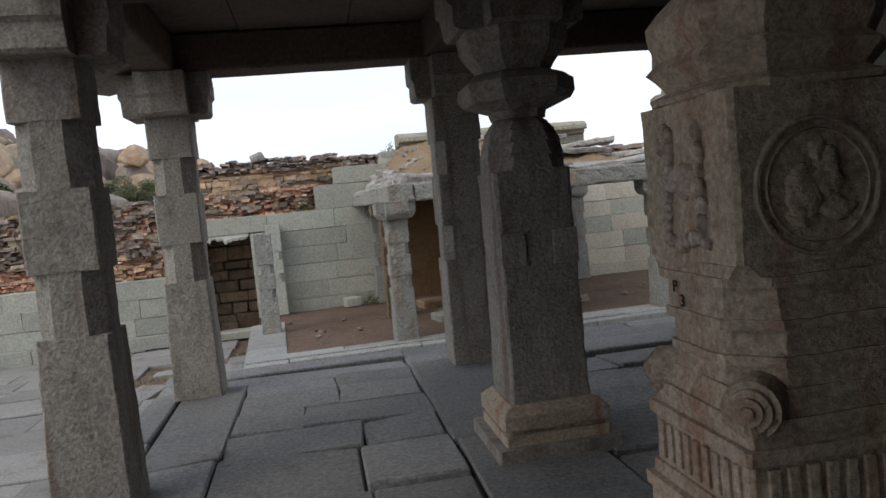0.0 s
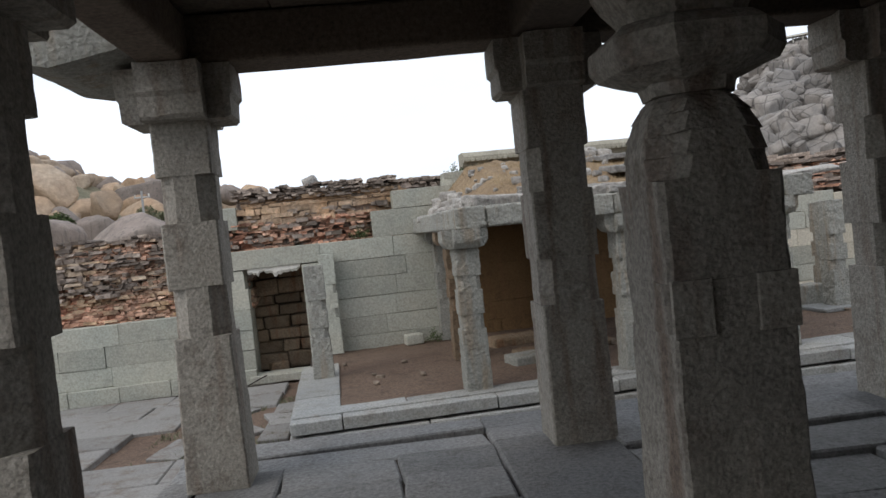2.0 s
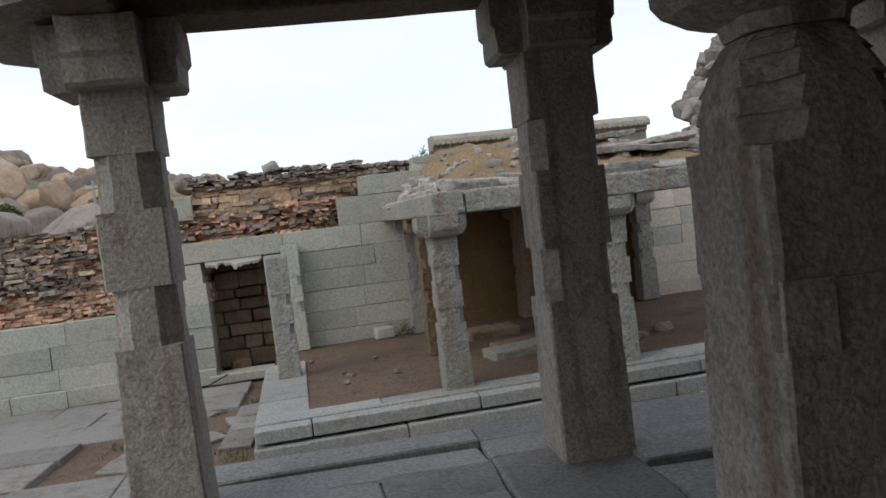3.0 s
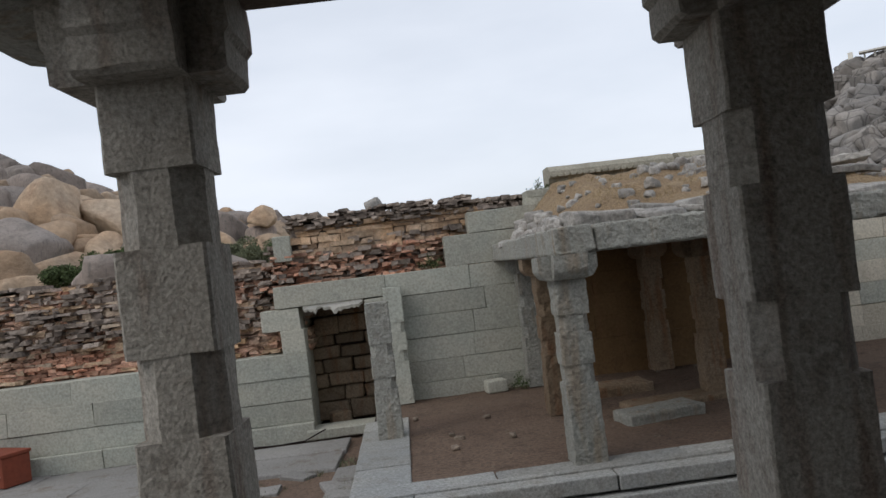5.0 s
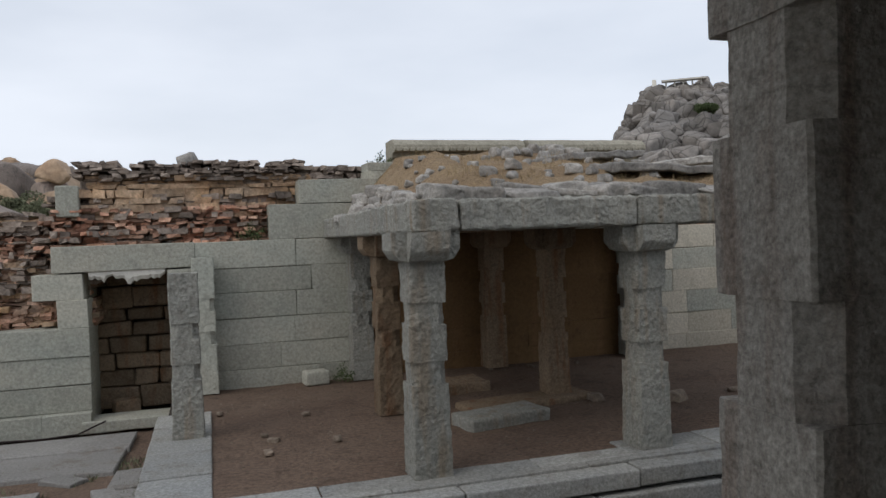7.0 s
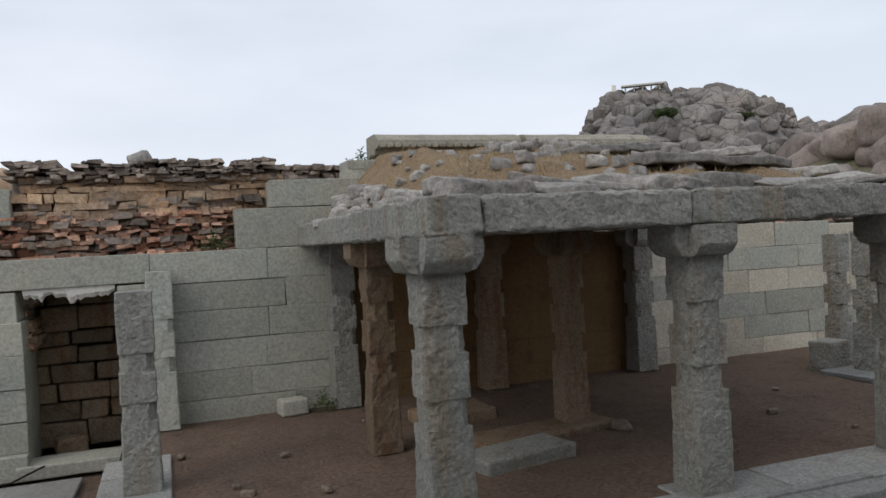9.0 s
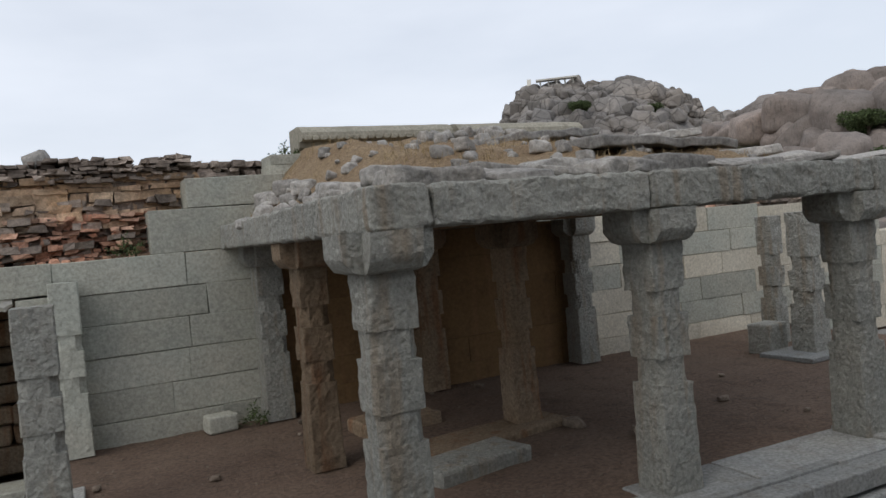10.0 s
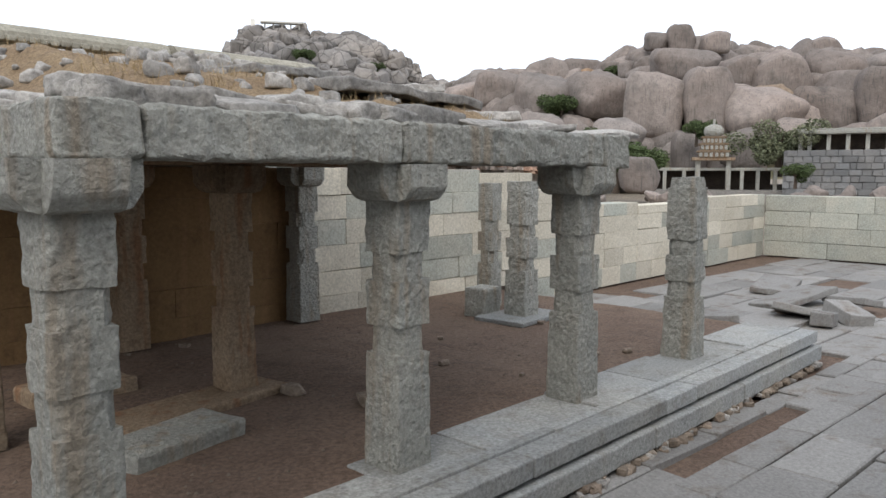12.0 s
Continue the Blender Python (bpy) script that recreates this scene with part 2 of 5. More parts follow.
def loft(sections, per=7, dz=0.055):
    """Sections (z0, z1, h0, h1, c0, c1), bottom to top, made into one closed shaft."""
    bm = bmesh.new()
    last = None
    for z0, z1, h0, h1, c0, c1 in sections:
        k = max(1, int(math.ceil((z1 - z0) / dz)))
        for i in range(k + 1):
            f = i / k
            h, c = h0 + (h1 - h0) * f, c0 + (c1 - c0) * f
            vs = [bm.verts.new((x, y, z0 + (z1 - z0) * f)) for x, y in ring(h, h, c, per)]
            if last:
                for j in range(len(vs)):
                    q = (j + 1) % len(vs)
                    bm.faces.new((last[j], last[q], vs[q], vs[j]))
            else:
                bm.faces.new(vs[::-1])
            last = vs
    bm.faces.new(last)
    return bm


def prism(profile, width, bm=None, turn=0.0, drop=0.0, seg=4):
    """A side outline (x, z) drawn out over a width along y and turned about z."""
    bm = bm or bmesh.new()
    rot = Matrix.Rotation(radians(turn), 4, "Z")
    rows = []
    for k in range(seg + 1):
        y = -width / 2 + width * k / seg
        rows.append([bm.verts.new(rot @ Vector((x, y, z - drop))) for x, z in profile])
    for k in range(seg):
        for i in range(len(profile)):
            j = (i + 1) % len(profile)
            bm.faces.new((rows[k][i], rows[k][j], rows[k + 1][j], rows[k + 1][i]))
    bm.faces.new(rows[0][::-1])
    bm.faces.new(rows[-1])
    return bm


def corbel(length, height, width, seed, amp=0.01, block=False):
    """A cross-armed bracket capital that stands on z = 0."""
    h = length / 2
    if block:
        half = [(width * 0.5, 0.0), (h * 0.86, 0.0), (h * 0.93, height * 0.06), (h * 0.94, height * 0.40), (h, height * 0.48), (h, height)]
    else:
        half = [(width * 0.5, 0.0), (h * 0.80, height * 0.07), (h * 0.96, height * 0.30), (h, height * 0.40), (h, height)]
    outline = [(-x, z) for x, z in reversed(half)] + half
    bm = prism(outline, width)
    prism(outline, width * 0.98, bm, 90, 0.003)
    bmesh.ops.recalc_face_normals(bm, faces=list(bm.faces))
    bmesh.ops.subdivide_edges(bm, edges=[e for e in bm.edges if e.calc_length() > 0.11], cuts=1, use_grid_fill=True)
    bumps(bm, amp, 6.0, seed, low=0.01)
    return bm


def pillar(name, m, bands, cap, mat, label, group, seed, amp=0.008, scale=7.0, cap_mat=None, block=False):
    """bands: sections of the shaft. cap: (z, length, height, width) or None."""
    t = thing(name, m, label, "pillar", group)
    bm = loft(bands)
    bumps(bm, amp, scale, seed, low=0.02)
    part("shaft", bm, mat, t)
    if cap:
        c = part("capital", corbel(cap[1], cap[2], cap[3], seed + 3, block=block), cap_mat or mat, t)
        c.location.z = cap[0]
    return t


def banded(levels, h, foot, chamfer, waist=0.97):
    """Shaft bands with square and cut-cornered lengths in turn. levels rise from 0."""
    out = []
    for i in range(len(levels) - 1):
        c = 0.012 if i % 2 == 0 else chamfer
        a = foot if i == 0 else (h if i % 2 == 0 else h * waist)
        b = h if i % 2 == 0 else h * waist
        out.append((levels[i], levels[i + 1], a, b, c, c))
    return out


def boulder_mesh(name, seed, mat, sub=3, cuts=5, flat=0.0):
    rng = random.Random(seed)
    bm = bmesh.new()
    bmesh.ops.create_icosphere(bm, subdivisions=sub, radius=1.0)
    for v in bm.verts:
        big = max(abs(v.co.x), abs(v.co.y), abs(v.co.z))
        v.co *= 0.4 + 0.6 * (0.84 / big)
    planes = []
    for _ in range(cuts):
        d = Vector((rng.uniform(-1, 1), rng.uniform(-1, 1), rng.uniform(-0.6, 0.9))).normalized()
        planes.append((d, rng.uniform(0.5, 0.8)))
    off = Vector((seed * 3.3, seed * 1.7, seed * 0.9))
    for v in bm.verts:
        for d, k in planes:
            x = v.co.dot(d)
            if x > k:
                v.co -= d * (x - k) * 0.95
        v.co += noise.noise_vector(v.co * 1.3 + off) * 0.08 + noise.noise_vector(v.co * 4.0 + off) * 0.025
    bm.normal_update()
    me = bpy.data.meshes.new(name)
    bm.to_mesh(me)
    bm.free()
    me.polygons.foreach_set("use_smooth", [True] * len(me.polygons))
    me.materials.append(mat)
    return me


def block_boulder(name, seed, mat, r=0.42):
    """A squared boulder with broad flat faces and worn corners."""
    bm = rough_box(2.0, 2.0, 2.0, r, 0.28, 0.13, seed, scale=0.9)
    rng = random.Random(seed)
    for _ in range(4):
        d = Vector((rng.uniform(-1, 1), rng.uniform(-1, 1), rng.uniform(-0.3, 1))).normalized()
        k = rng.uniform(0.85, 1.1)
        for v in bm.verts:
            x = v.co.dot(d)
            if x > k:
                v.co -= d * (x - k) * 0.9
    bm.normal_update()
    me = bpy.data.meshes.new(name)
    bm.to_mesh(me)
    bm.free()
    me.polygons.foreach_set("use_smooth", [True] * len(me.polygons))
    me.materials.append(mat)
    return me


def boxes_mesh(name, boxes, mat, jitter, seed):
    """Many uneven boxes (x0, x1, y0, y1, z0, z1) in one mesh."""
    rng = random.Random(seed)
    vs, fs = [], []
    for x0, x1, y0, y1, z0, z1 in boxes:
        b = len(vs)
        for x, y, z in ((x0, y0, z0), (x1, y0, z0), (x1, y1, z0), (x0, y1, z0), (x0, y0, z1), (x1, y0, z1), (x1, y1, z1), (x0, y1, z1)):
            vs.append((x + rng.uniform(-jitter, jitter), y + rng.uniform(-jitter, jitter), z + rng.uniform(-jitter, jitter) * 0.6))
        fs += [(b, b + 3, b + 2, b + 1), (b + 4, b + 5, b + 6, b + 7), (b, b + 1, b + 5, b + 4), (b + 1, b + 2, b + 6, b + 5), (b + 2, b + 3, b + 7, b + 6), (b + 3, b, b + 4, b + 7)]
    me = bpy.data.meshes.new(name)
    me.from_pydata(vs, [], fs)
    me.materials.append(mat)
    return me


def sheet(name, x0, x1, y0, y1, nx, ny, height, mat, smooth=True):
    vs = [(x0 + (x1 - x0) * i / nx, y0 + (y1 - y0) * j / ny) for j in range(ny + 1) for i in range(nx + 1)]
    fs = [(j * (nx + 1) + i, j * (nx + 1) + i + 1, (j + 1) * (nx + 1) + i + 1, (j + 1) * (nx + 1) + i) for j in range(ny) for i in range(nx)]
    me = bpy.data.meshes.new(name)
    me.from_pydata([(x, y, height(x, y)) for x, y in vs], [], fs)
    if smooth:
        me.polygons.foreach_set("use_smooth", [True] * len(me.polygons))
    me.materials.append(mat)
    return new(name, me)


# ---- levels and grids ----
GROUND = -1.0          # courtyard paving
PLAT = -0.58           # top of the low platform
W = pose(1.15, 11.62, 0, 0, 0, 3.0)   # the small pavilion's axes: u along its front, v inwards
HALL_X, HALL_Y = (-1.20, 1.25, 3.72, 6.17), (7.0, 4.45, 1.9, -0.6, -3.0)
FLOOR_X0, FLOOR_X1, FLOOR_Y0, FLOOR_Y1 = -1.62, 7.2, -4.0, 7.86


def place(u, v, z=0.0, turn=0.0):
    return W @ pose(u, v, z, 0, 0, turn)


def far(az, dist, z=0.0):
    return Vector((dist * math.sin(radians(az)), 7.8 + dist * math.cos(radians(az)), z))


def lift(el, dist):
    return 1.46 + dist * math.tan(radians(el))


# ---- ground ----
def ground_z(x, y):
    p = Vector((x, y, 0))
    inside = -9.5 < x < 25 and -30 < y < 18.9
    z = GROUND - 0.07 if inside else 0.25 + 0.25 * noise.noise(p * 0.08)
    return z


tagged(sheet("ground", -400, 400, -200, 600, 160, 160, lambda x, y: -1.1 if (-14 < x < 30 and -40 < y < 24) else -0.3 + 0.5 * noise.noise(Vector((x, y, 0)) * 0.03), M_GROUND),
       "dusty rocky ground with scattered scrub", "ground", kind="structure")
tagged(sheet("ground_courtyard", -10, 25, -6, 19, 70, 50, lambda x, y: GROUND - 0.06 + 0.02 * noise.noise(Vector((x, y, 0)) * 0.9), M_DIRT),
       "brown bare earth showing between paving slabs", "ground", kind="structure")

# ---- hall (mandapa) ----
hall_base = thing("plinth", pose(0, 0, 0), "granite plinth of the pillared hall", "plinth", kind="structure")
bm = rough_box(FLOOR_X1 - FLOOR_X0 - 0.1, FLOOR_Y1 - FLOOR_Y0 - 0.1, 1.0, 0.02, 0.5, 0.006, 3, at=((FLOOR_X0 + FLOOR_X1) / 2, (FLOOR_Y0 + FLOOR_Y1) / 2, -0.545))
part("core", bm, M_DARK, hall_base)

BANDS = banded((0.0, 1.01, 1.34, 1.765, 2.07, 2.42), 0.182, 0.205, 0.105)
BANDS_B = banded((0.0, 0.96, 1.275, 1.73, 2.03, 2.42), 0.212, 0.222, 0.085)
BANDS_C = banded((0.0, 0.975, 1.32, 1.75, 2.105, 2.42), 0.186, 0.205, 0.10)
# uneven settings and shafts of the pillars on the open sides
SETTING = {(0, 0): (-1.175, 6.99, BANDS), (0, 1): (-1.335, 4.44, BANDS_C), (1, 0): (1.298, 7.0, BANDS_B)}
label_hall = "grey granite hall pillar with square and octagonal bands and bracket capital"
for i, gx in enumerate(HALL_X):
    for j, gy in enumerate(HALL_Y):
        if i == 1 and j in (1, 2):
            continue
        px, py, shaft = SETTING.get((i, j), (gx + (0.03 if j == 0 else 0.0), gy, BANDS if (i + j) % 2 else BANDS_B))
        pillar("hall_pillar", pose(px, py, 0, 0, 0, random.uniform(-1.0, 1.0)), shaft, (2.42, 0.74, 0.355, 0.40), M_PILLAR,
               label_hall, "pillars of the hall", 11 + i * 7 + j, 0.005, block=True)


def ornate_pillar(m):
    """A pillar with a moulded base, a rounded shoulder and a cushion capital."""
    t = thing("ornate_pillar", m, "dark granite pillar with moulded base, rounded shoulder and cushion capital", "pillar")
    bm = loft([(0.0, 0.08, 0.37, 0.365, 0.012, 0.012)])
    bumps(bm, 0.006, 5, 5, low=0.02)
    part("base_slab", bm, M_PILLAR, t)
    bm = loft([(0.08, 0.14, 0.31, 0.31, 0.01, 0.01), (0.14, 0.17, 0.285, 0.285, 0.01, 0.01), (0.17, 0.25, 0.315, 0.315, 0.01, 0.01), (0.25, 0.30, 0.315, 0.255, 0.01, 0.01)], dz=0.04)
    bumps(bm, 0.006, 7, 6, low=0.09)
    part("moulded_base", bm, M_CARVED, t)
    prof = [(0.30, 1.10, 0.235, 0.225, 0.012, 0.012), (1.10, 1.28, 0.232, 0.232, 0.055, 0.055), (1.28, 1.64, 0.225, 0.225, 0.02, 0.02)]
    steps = [(0.225, 1.64), (0.228, 1.72), (0.215, 1.80), (0.190, 1.87), (0.160, 1.92), (0.135, 1.945)]
    for (a, z0), (b, z1) in zip(steps, steps[1:]):
        prof.append((z0, z1, a, b, a * 0.45, b * 0.55))
    bm = loft(prof, dz=0.05)
    bumps(bm, 0.008, 8, 8, low=0.31)
    part("shaft", bm, M_PILLAR, t)
    prof = []
    cap = [(0.15, 1.945), (0.16, 1.99), (0.29, 2.04), (0.315, 2.08), (0.315, 2.15), (0.27, 2.19), (0.20, 2.215), (0.22, 2.25), (0.26, 2.30), (0.29, 2.36), (0.30, 2.45)]
    for (a, z0), (b, z1) in zip(cap, cap[1:]):
        prof.append((z0, z1, a, b, a * 0.5, b * 0.5))
    bm = loft(prof, dz=0.03)
    bumps(bm, 0.006, 8, 9)
    part("cushion_capital", bm, M_PILLAR, t)
    c = part("bracket", corbel(0.80, 0.33, 0.42, 15, block=True), M_PILLAR, t)
    c.location.z = 2.45
    for sx, sy in ((-1, -1), (1, -1)):
        bm = rough_box(0.15, 0.02, 0.20, 0.006, 0.08, 0.003, 4)
        o = part("raised_panel", bm, M_PILLAR, t)
        o.location = (sx * 0.155, -0.235, 1.19)
    return t


ornate_pillar(pose(1.22, 4.49, 0))


def carved_pillar(m):
    """The nearest pillar, with a carved base, banded octagon, relief cube and ribbed neck."""
    t = thing("carved_pillar", m, "ochre and brown granite pillar carved with a roundel and reliefs", "pillar")
    bm = loft([(0.0, 0.62, 0.275, 0.275, 0.012, 0.012), (0.62, 0.66, 0.285, 0.285, 0.01, 0.01)])
    bumps(bm, 0.006, 6, 2, low=0.02)
    part("base_block", bm, M_CARVED, t)
    bm = loft([(0.66, 0.70, 0.265, 0.265, 0.01, 0.01), (0.70, 0.84, 0.255, 0.255, 0.01, 0.01), (0.84, 0.875, 0.268, 0.268, 0.01, 0.01), (0.875, 0.905, 0.25, 0.25, 0.01, 0.01),
               (0.905, 0.94, 0.26, 0.26, 0.01, 0.01), (0.94, 1.0, 0.25, 0.235, 0.05, 0.10)], dz=0.04)
    bumps(bm, 0.005, 8, 3)
    part("moulded_base", bm, M_CARVED, t)
    for side in range(4):
        rot = Matrix.Rotation(radians(90 * side), 4, "Z")
        for k in range(9):
            x = -0.20 + 0.05 * k
            o = part("flute", rough_box(0.03, 0.014, 0.11, 0.006, 0.06, 0.002, k), M_CARVED, t)
            o.matrix_basis = rot @ pose(x, -0.257, 0.77)
    bm = loft([(1.0, 1.05, 0.23, 0.23, 0.1, 0.1), (1.05, 1.075, 0.24, 0.24, 0.1, 0.1), (1.075, 1.14, 0.23, 0.23, 0.1, 0.1), (1.14, 1.165, 0.245, 0.245, 0.1, 0.1),
               (1.165, 1.245, 0.235, 0.235, 0.09, 0.09), (1.245, 1.27, 0.25, 0.25, 0.08, 0.08), (1.27, 1.30, 0.24, 0.236, 0.05, 0.02)], dz=0.03)
    bumps(bm, 0.005, 9, 4)
    part("octagon_band", bm, M_CARVED, t)
    for sx, sy in ((-1, -1), (1, -1), (-1, 1), (1, 1)):
        bm = bmesh.new()
        for k, (r, d) in enumerate(((0.075, 0.0), (0.057, 0.016), (0.038, 0.03), (0.018, 0.042))):
            bmesh.ops.create_cone(bm, cap_ends=True, segments=18, radius1=r, radius2=r * 0.93, depth=0.09, matrix=Matrix.Translation((0, 0, d)))
        bumps(bm, 0.004, 9, 7)
        o = part("corner_volute", bm, M_CARVED, t)
        a = math.degrees(math.atan2(sy, sx))
        o.matrix_basis = pose(sx * 0.205, sy * 0.205, 0.965) @ pose(0, 0, 0, 0, 0, a) @ pose(0, 0, 0, 0, 90, 0)
    bm = loft([(1.30, 1.71, 0.238, 0.238, 0.012, 0.012)], dz=0.05)
    bumps(bm, 0.005, 9, 5)
    part("relief_block", bm, M_CARVED, t)
    for side in (0, 2):
        rot = Matrix.Rotation(radians(90 * side), 4, "Z")
        bm = bmesh.new()
        for r0, r1, d in ((0.165, 0.150, 0.012), (0.135, 0.128, 0.008)):
            seg = 48
            vs = []
            for k in range(seg):
                a = 2 * math.pi * k / seg
                c, s = math.cos(a), math.sin(a)
                vs.append([bm.verts.new((r * c, y, r * s)) for r, y in ((r0, 0), (r0 - 0.004, -d), (r1 + 0.004, -d), (r1, 0))])
            for k in range(seg):
                q = (k + 1) % seg
                for e in range(3):
                    bm.faces.new((vs[k][e], vs[q][e], vs[q][e + 1], vs[k][e + 1]))
        o = part("roundel", bm, M_CARVED, t)
        o.matrix_basis = rot @ pose(-0.03, -0.237, 1.47)
        for (px, pz, sx, sz) in ((-0.035, -0.01, 0.052, 0.062), (0.03, 0.03, 0.04, 0.06), (0.045, -0.05, 0.05, 0.028), (-0.06, -0.07, 0.03, 0.028), (0.005, 0.085, 0.028, 0.03)):
            bm = bmesh.new()
            bmesh.ops.create_uvsphere(bm, u_segments=14, v_segments=8, radius=1.0)
            for v in bm.verts:
                v.co = Vector((v.co.x * sx, v.co.y * 0.013, v.co.z * sz))
            bumps(bm, 0.012, 24, 3 + px * 50)
            o = part("relief", bm, M_CARVED, t, smooth=True)
            o.matrix_basis = rot @ pose(px - 0.03, -0.238, 1.47 + pz)
    # a rearing, curling plain relief on the side, with limewash left on it
    curl = [(0.02 + 0.085 * math.cos(0.55 * k), -0.06 + 0.012 * k + 0.05 * math.sin(0.55 * k), 0.030 - 0.0006 * k, 0.034, 25 * k) for k in range(14)]
    curl += [(-0.10 + 0.028 * k, -0.15 + 0.01 * math.sin(k), 0.022, 0.02, 0) for k in range(8)]
    curl += [(0.10 - 0.01 * k, -0.12 + 0.05 * k, 0.018, 0.032, 15) for k in range(5)] + [(-0.09, -0.10 + 0.045 * k, 0.016, 0.03, -10) for k in range(6)]
    for k, (py, pz, sy_, sz, turn) in enumerate(curl):
        bm = bmesh.new()
        bmesh.ops.create_uvsphere(bm, u_segments=12, v_segments=8, radius=1.0)
        for v in bm.verts:
            v.co = Vector((v.co.x * 0.022, v.co.y * sy_, v.co.z * sz))
        bumps(bm, 0.012, 26, 9 + k)
        o = part("relief", bm, M_RELIEF, t, "pinkish limewashed carving" if k == 0 else "", smooth=True)
        o.matrix_basis = pose(-0.238, py, 1.50 + pz, turn, 0, 0)
    prof = []
    neck = [(0.245, 1.71), (0.252, 1.725), (0.215, 1.745), (0.235, 1.775), (0.255, 1.80), (0.225, 1.83), (0.245, 1.87), (0.25, 1.92), (0.22, 1.96), (0.18, 2.0),
            (0.16, 2.03), (0.29, 2.10), (0.31, 2.18), (0.26, 2.24), (0.21, 2.28), (0.28, 2.38), (0.30, 2.45)]
    for (a, z0), (b, z1) in zip(neck, neck[1:]):
        prof.append((z0, z1, a, b, a * 0.42, b * 0.42))
    bm = loft(prof, dz=0.03)
    bumps(bm, 0.006, 9, 6)
    part("ribbed_neck", bm, M_CARVED, t)
    c = part("bracket", corbel(0.80, 0.33, 0.42, 19, block=True), M_CARVED, t)
    c.location.z = 2.45
    for txt, dy, dz in (("P", 0.028, 0.018), ("3", -0.01, -0.018)):
        cu = bpy.data.curves.new("mark", "FONT")
        cu.body, cu.size, cu.extrude, cu.align_x, cu.align_y = txt, 0.048, 0.0015, "CENTER", "CENTER"
        tmp = new("mark", cu)
        dg = bpy.context.evaluated_depsgraph_get()
        me = bpy.data.meshes.new_from_object(tmp.evaluated_get(dg))
        bpy.data.objects.remove(tmp)
        me.materials.clear()
        me.materials.append(M_MARK)
        o = new("painted_mark", me)
        o.parent = t
        o.matrix_basis = pose(-0.243, 0.06 + dy, 1.205 + dz) @ Matrix(((0, 0, -1, 0), (-1, 0, 0, 0), (0, 1, 0, 0), (0, 0, 0, 1)))
        tagged(o, "small black painted letter" if txt == "P" else "small black painted numeral")
    return t


carved_pillar(pose(1.165, 1.89, 0))

# beams, ceiling and eaves of the hall; M_CEIL holds the interior's shade in its colour
BEAM0, BEAM1 = 2.775, 3.10
for i, gx in enumerate(HALL_X):
    for j in range(len(HALL_Y) - 1):
        ya, yb = HALL_Y[j + 1] + 0.21, HALL_Y[j] - 0.21
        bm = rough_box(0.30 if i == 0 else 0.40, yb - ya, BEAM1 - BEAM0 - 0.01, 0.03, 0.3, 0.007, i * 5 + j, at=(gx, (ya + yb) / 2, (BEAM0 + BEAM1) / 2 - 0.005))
        tagged(mesh_object("roof_beam", bm, M_CEIL), "granite roof beam resting on pillar brackets, coloured dark for the hall's shade", "beam", "beams of the hall")
for j, gy in enumerate(HALL_Y):
    for i in range(len(HALL_X) - 1):
        xa, xb = HALL_X[i] - (0.2 if i == 0 else 0.0), HALL_X[i + 1]
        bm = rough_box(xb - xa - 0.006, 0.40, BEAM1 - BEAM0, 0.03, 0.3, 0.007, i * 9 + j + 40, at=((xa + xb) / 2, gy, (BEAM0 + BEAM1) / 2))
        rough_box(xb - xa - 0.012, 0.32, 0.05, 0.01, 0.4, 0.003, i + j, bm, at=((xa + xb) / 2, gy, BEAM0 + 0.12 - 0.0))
        tagged(mesh_object("roof_beam", bm, M_CEIL), "granite roof beam resting on pillar brackets, coloured dark for the hall's shade", "beam", "beams of the hall")
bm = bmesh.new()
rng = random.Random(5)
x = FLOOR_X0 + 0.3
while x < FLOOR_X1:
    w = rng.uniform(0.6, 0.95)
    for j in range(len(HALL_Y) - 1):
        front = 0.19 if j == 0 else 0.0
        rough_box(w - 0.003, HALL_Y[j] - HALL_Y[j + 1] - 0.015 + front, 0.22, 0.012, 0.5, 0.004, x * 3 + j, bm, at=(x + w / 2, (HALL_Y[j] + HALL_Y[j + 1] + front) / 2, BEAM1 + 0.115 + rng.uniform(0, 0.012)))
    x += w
tagged(mesh_object("ceiling", bm, M_CEIL), "stone slabs spanning the hall, coloured dark for its shade", "ceiling", kind="structure")
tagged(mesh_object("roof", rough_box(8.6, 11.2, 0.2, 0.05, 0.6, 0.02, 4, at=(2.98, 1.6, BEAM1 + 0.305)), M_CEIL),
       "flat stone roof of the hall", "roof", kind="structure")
outline = [(0.05, 0.22), (0.05, 0.0), (-0.42, -0.09), (-0.62, -0.05), (-0.62, 0.03), (-0.28, 0.24)]
bm = prism(outline, 1.15, seg=8)
bmesh.ops.recalc_face_normals(bm, faces=list(bm.faces))
bumps(bm, 0.008, 5, 30)
o = tagged(mesh_object("eave_slab", bm, M_HEWN), "weathered grey granite eave slab left over the hall's side", "eave")
o.matrix_basis = pose(-1.38, 7.05, 2.84)

# plain walls added out of sight to block light and darken the hall
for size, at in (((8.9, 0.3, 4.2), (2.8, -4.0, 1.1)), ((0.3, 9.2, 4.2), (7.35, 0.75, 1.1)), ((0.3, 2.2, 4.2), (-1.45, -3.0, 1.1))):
    tagged(mesh_object("wall_hall", rough_box(*size, 0.03, 0.8, 0.01, 5, at=at), M_CEIL), "plain dark wall added out of sight to keep light out of the hall", "wall", kind="structure")

# ---- low platform with its pavilion ----
platform = thing("platform", W, "low stone-edged platform with a bare earth floor", "platform", kind="structure")
PU0, PU1, PV0, PV1 = -2.42, 9.05, -0.62, 5.0


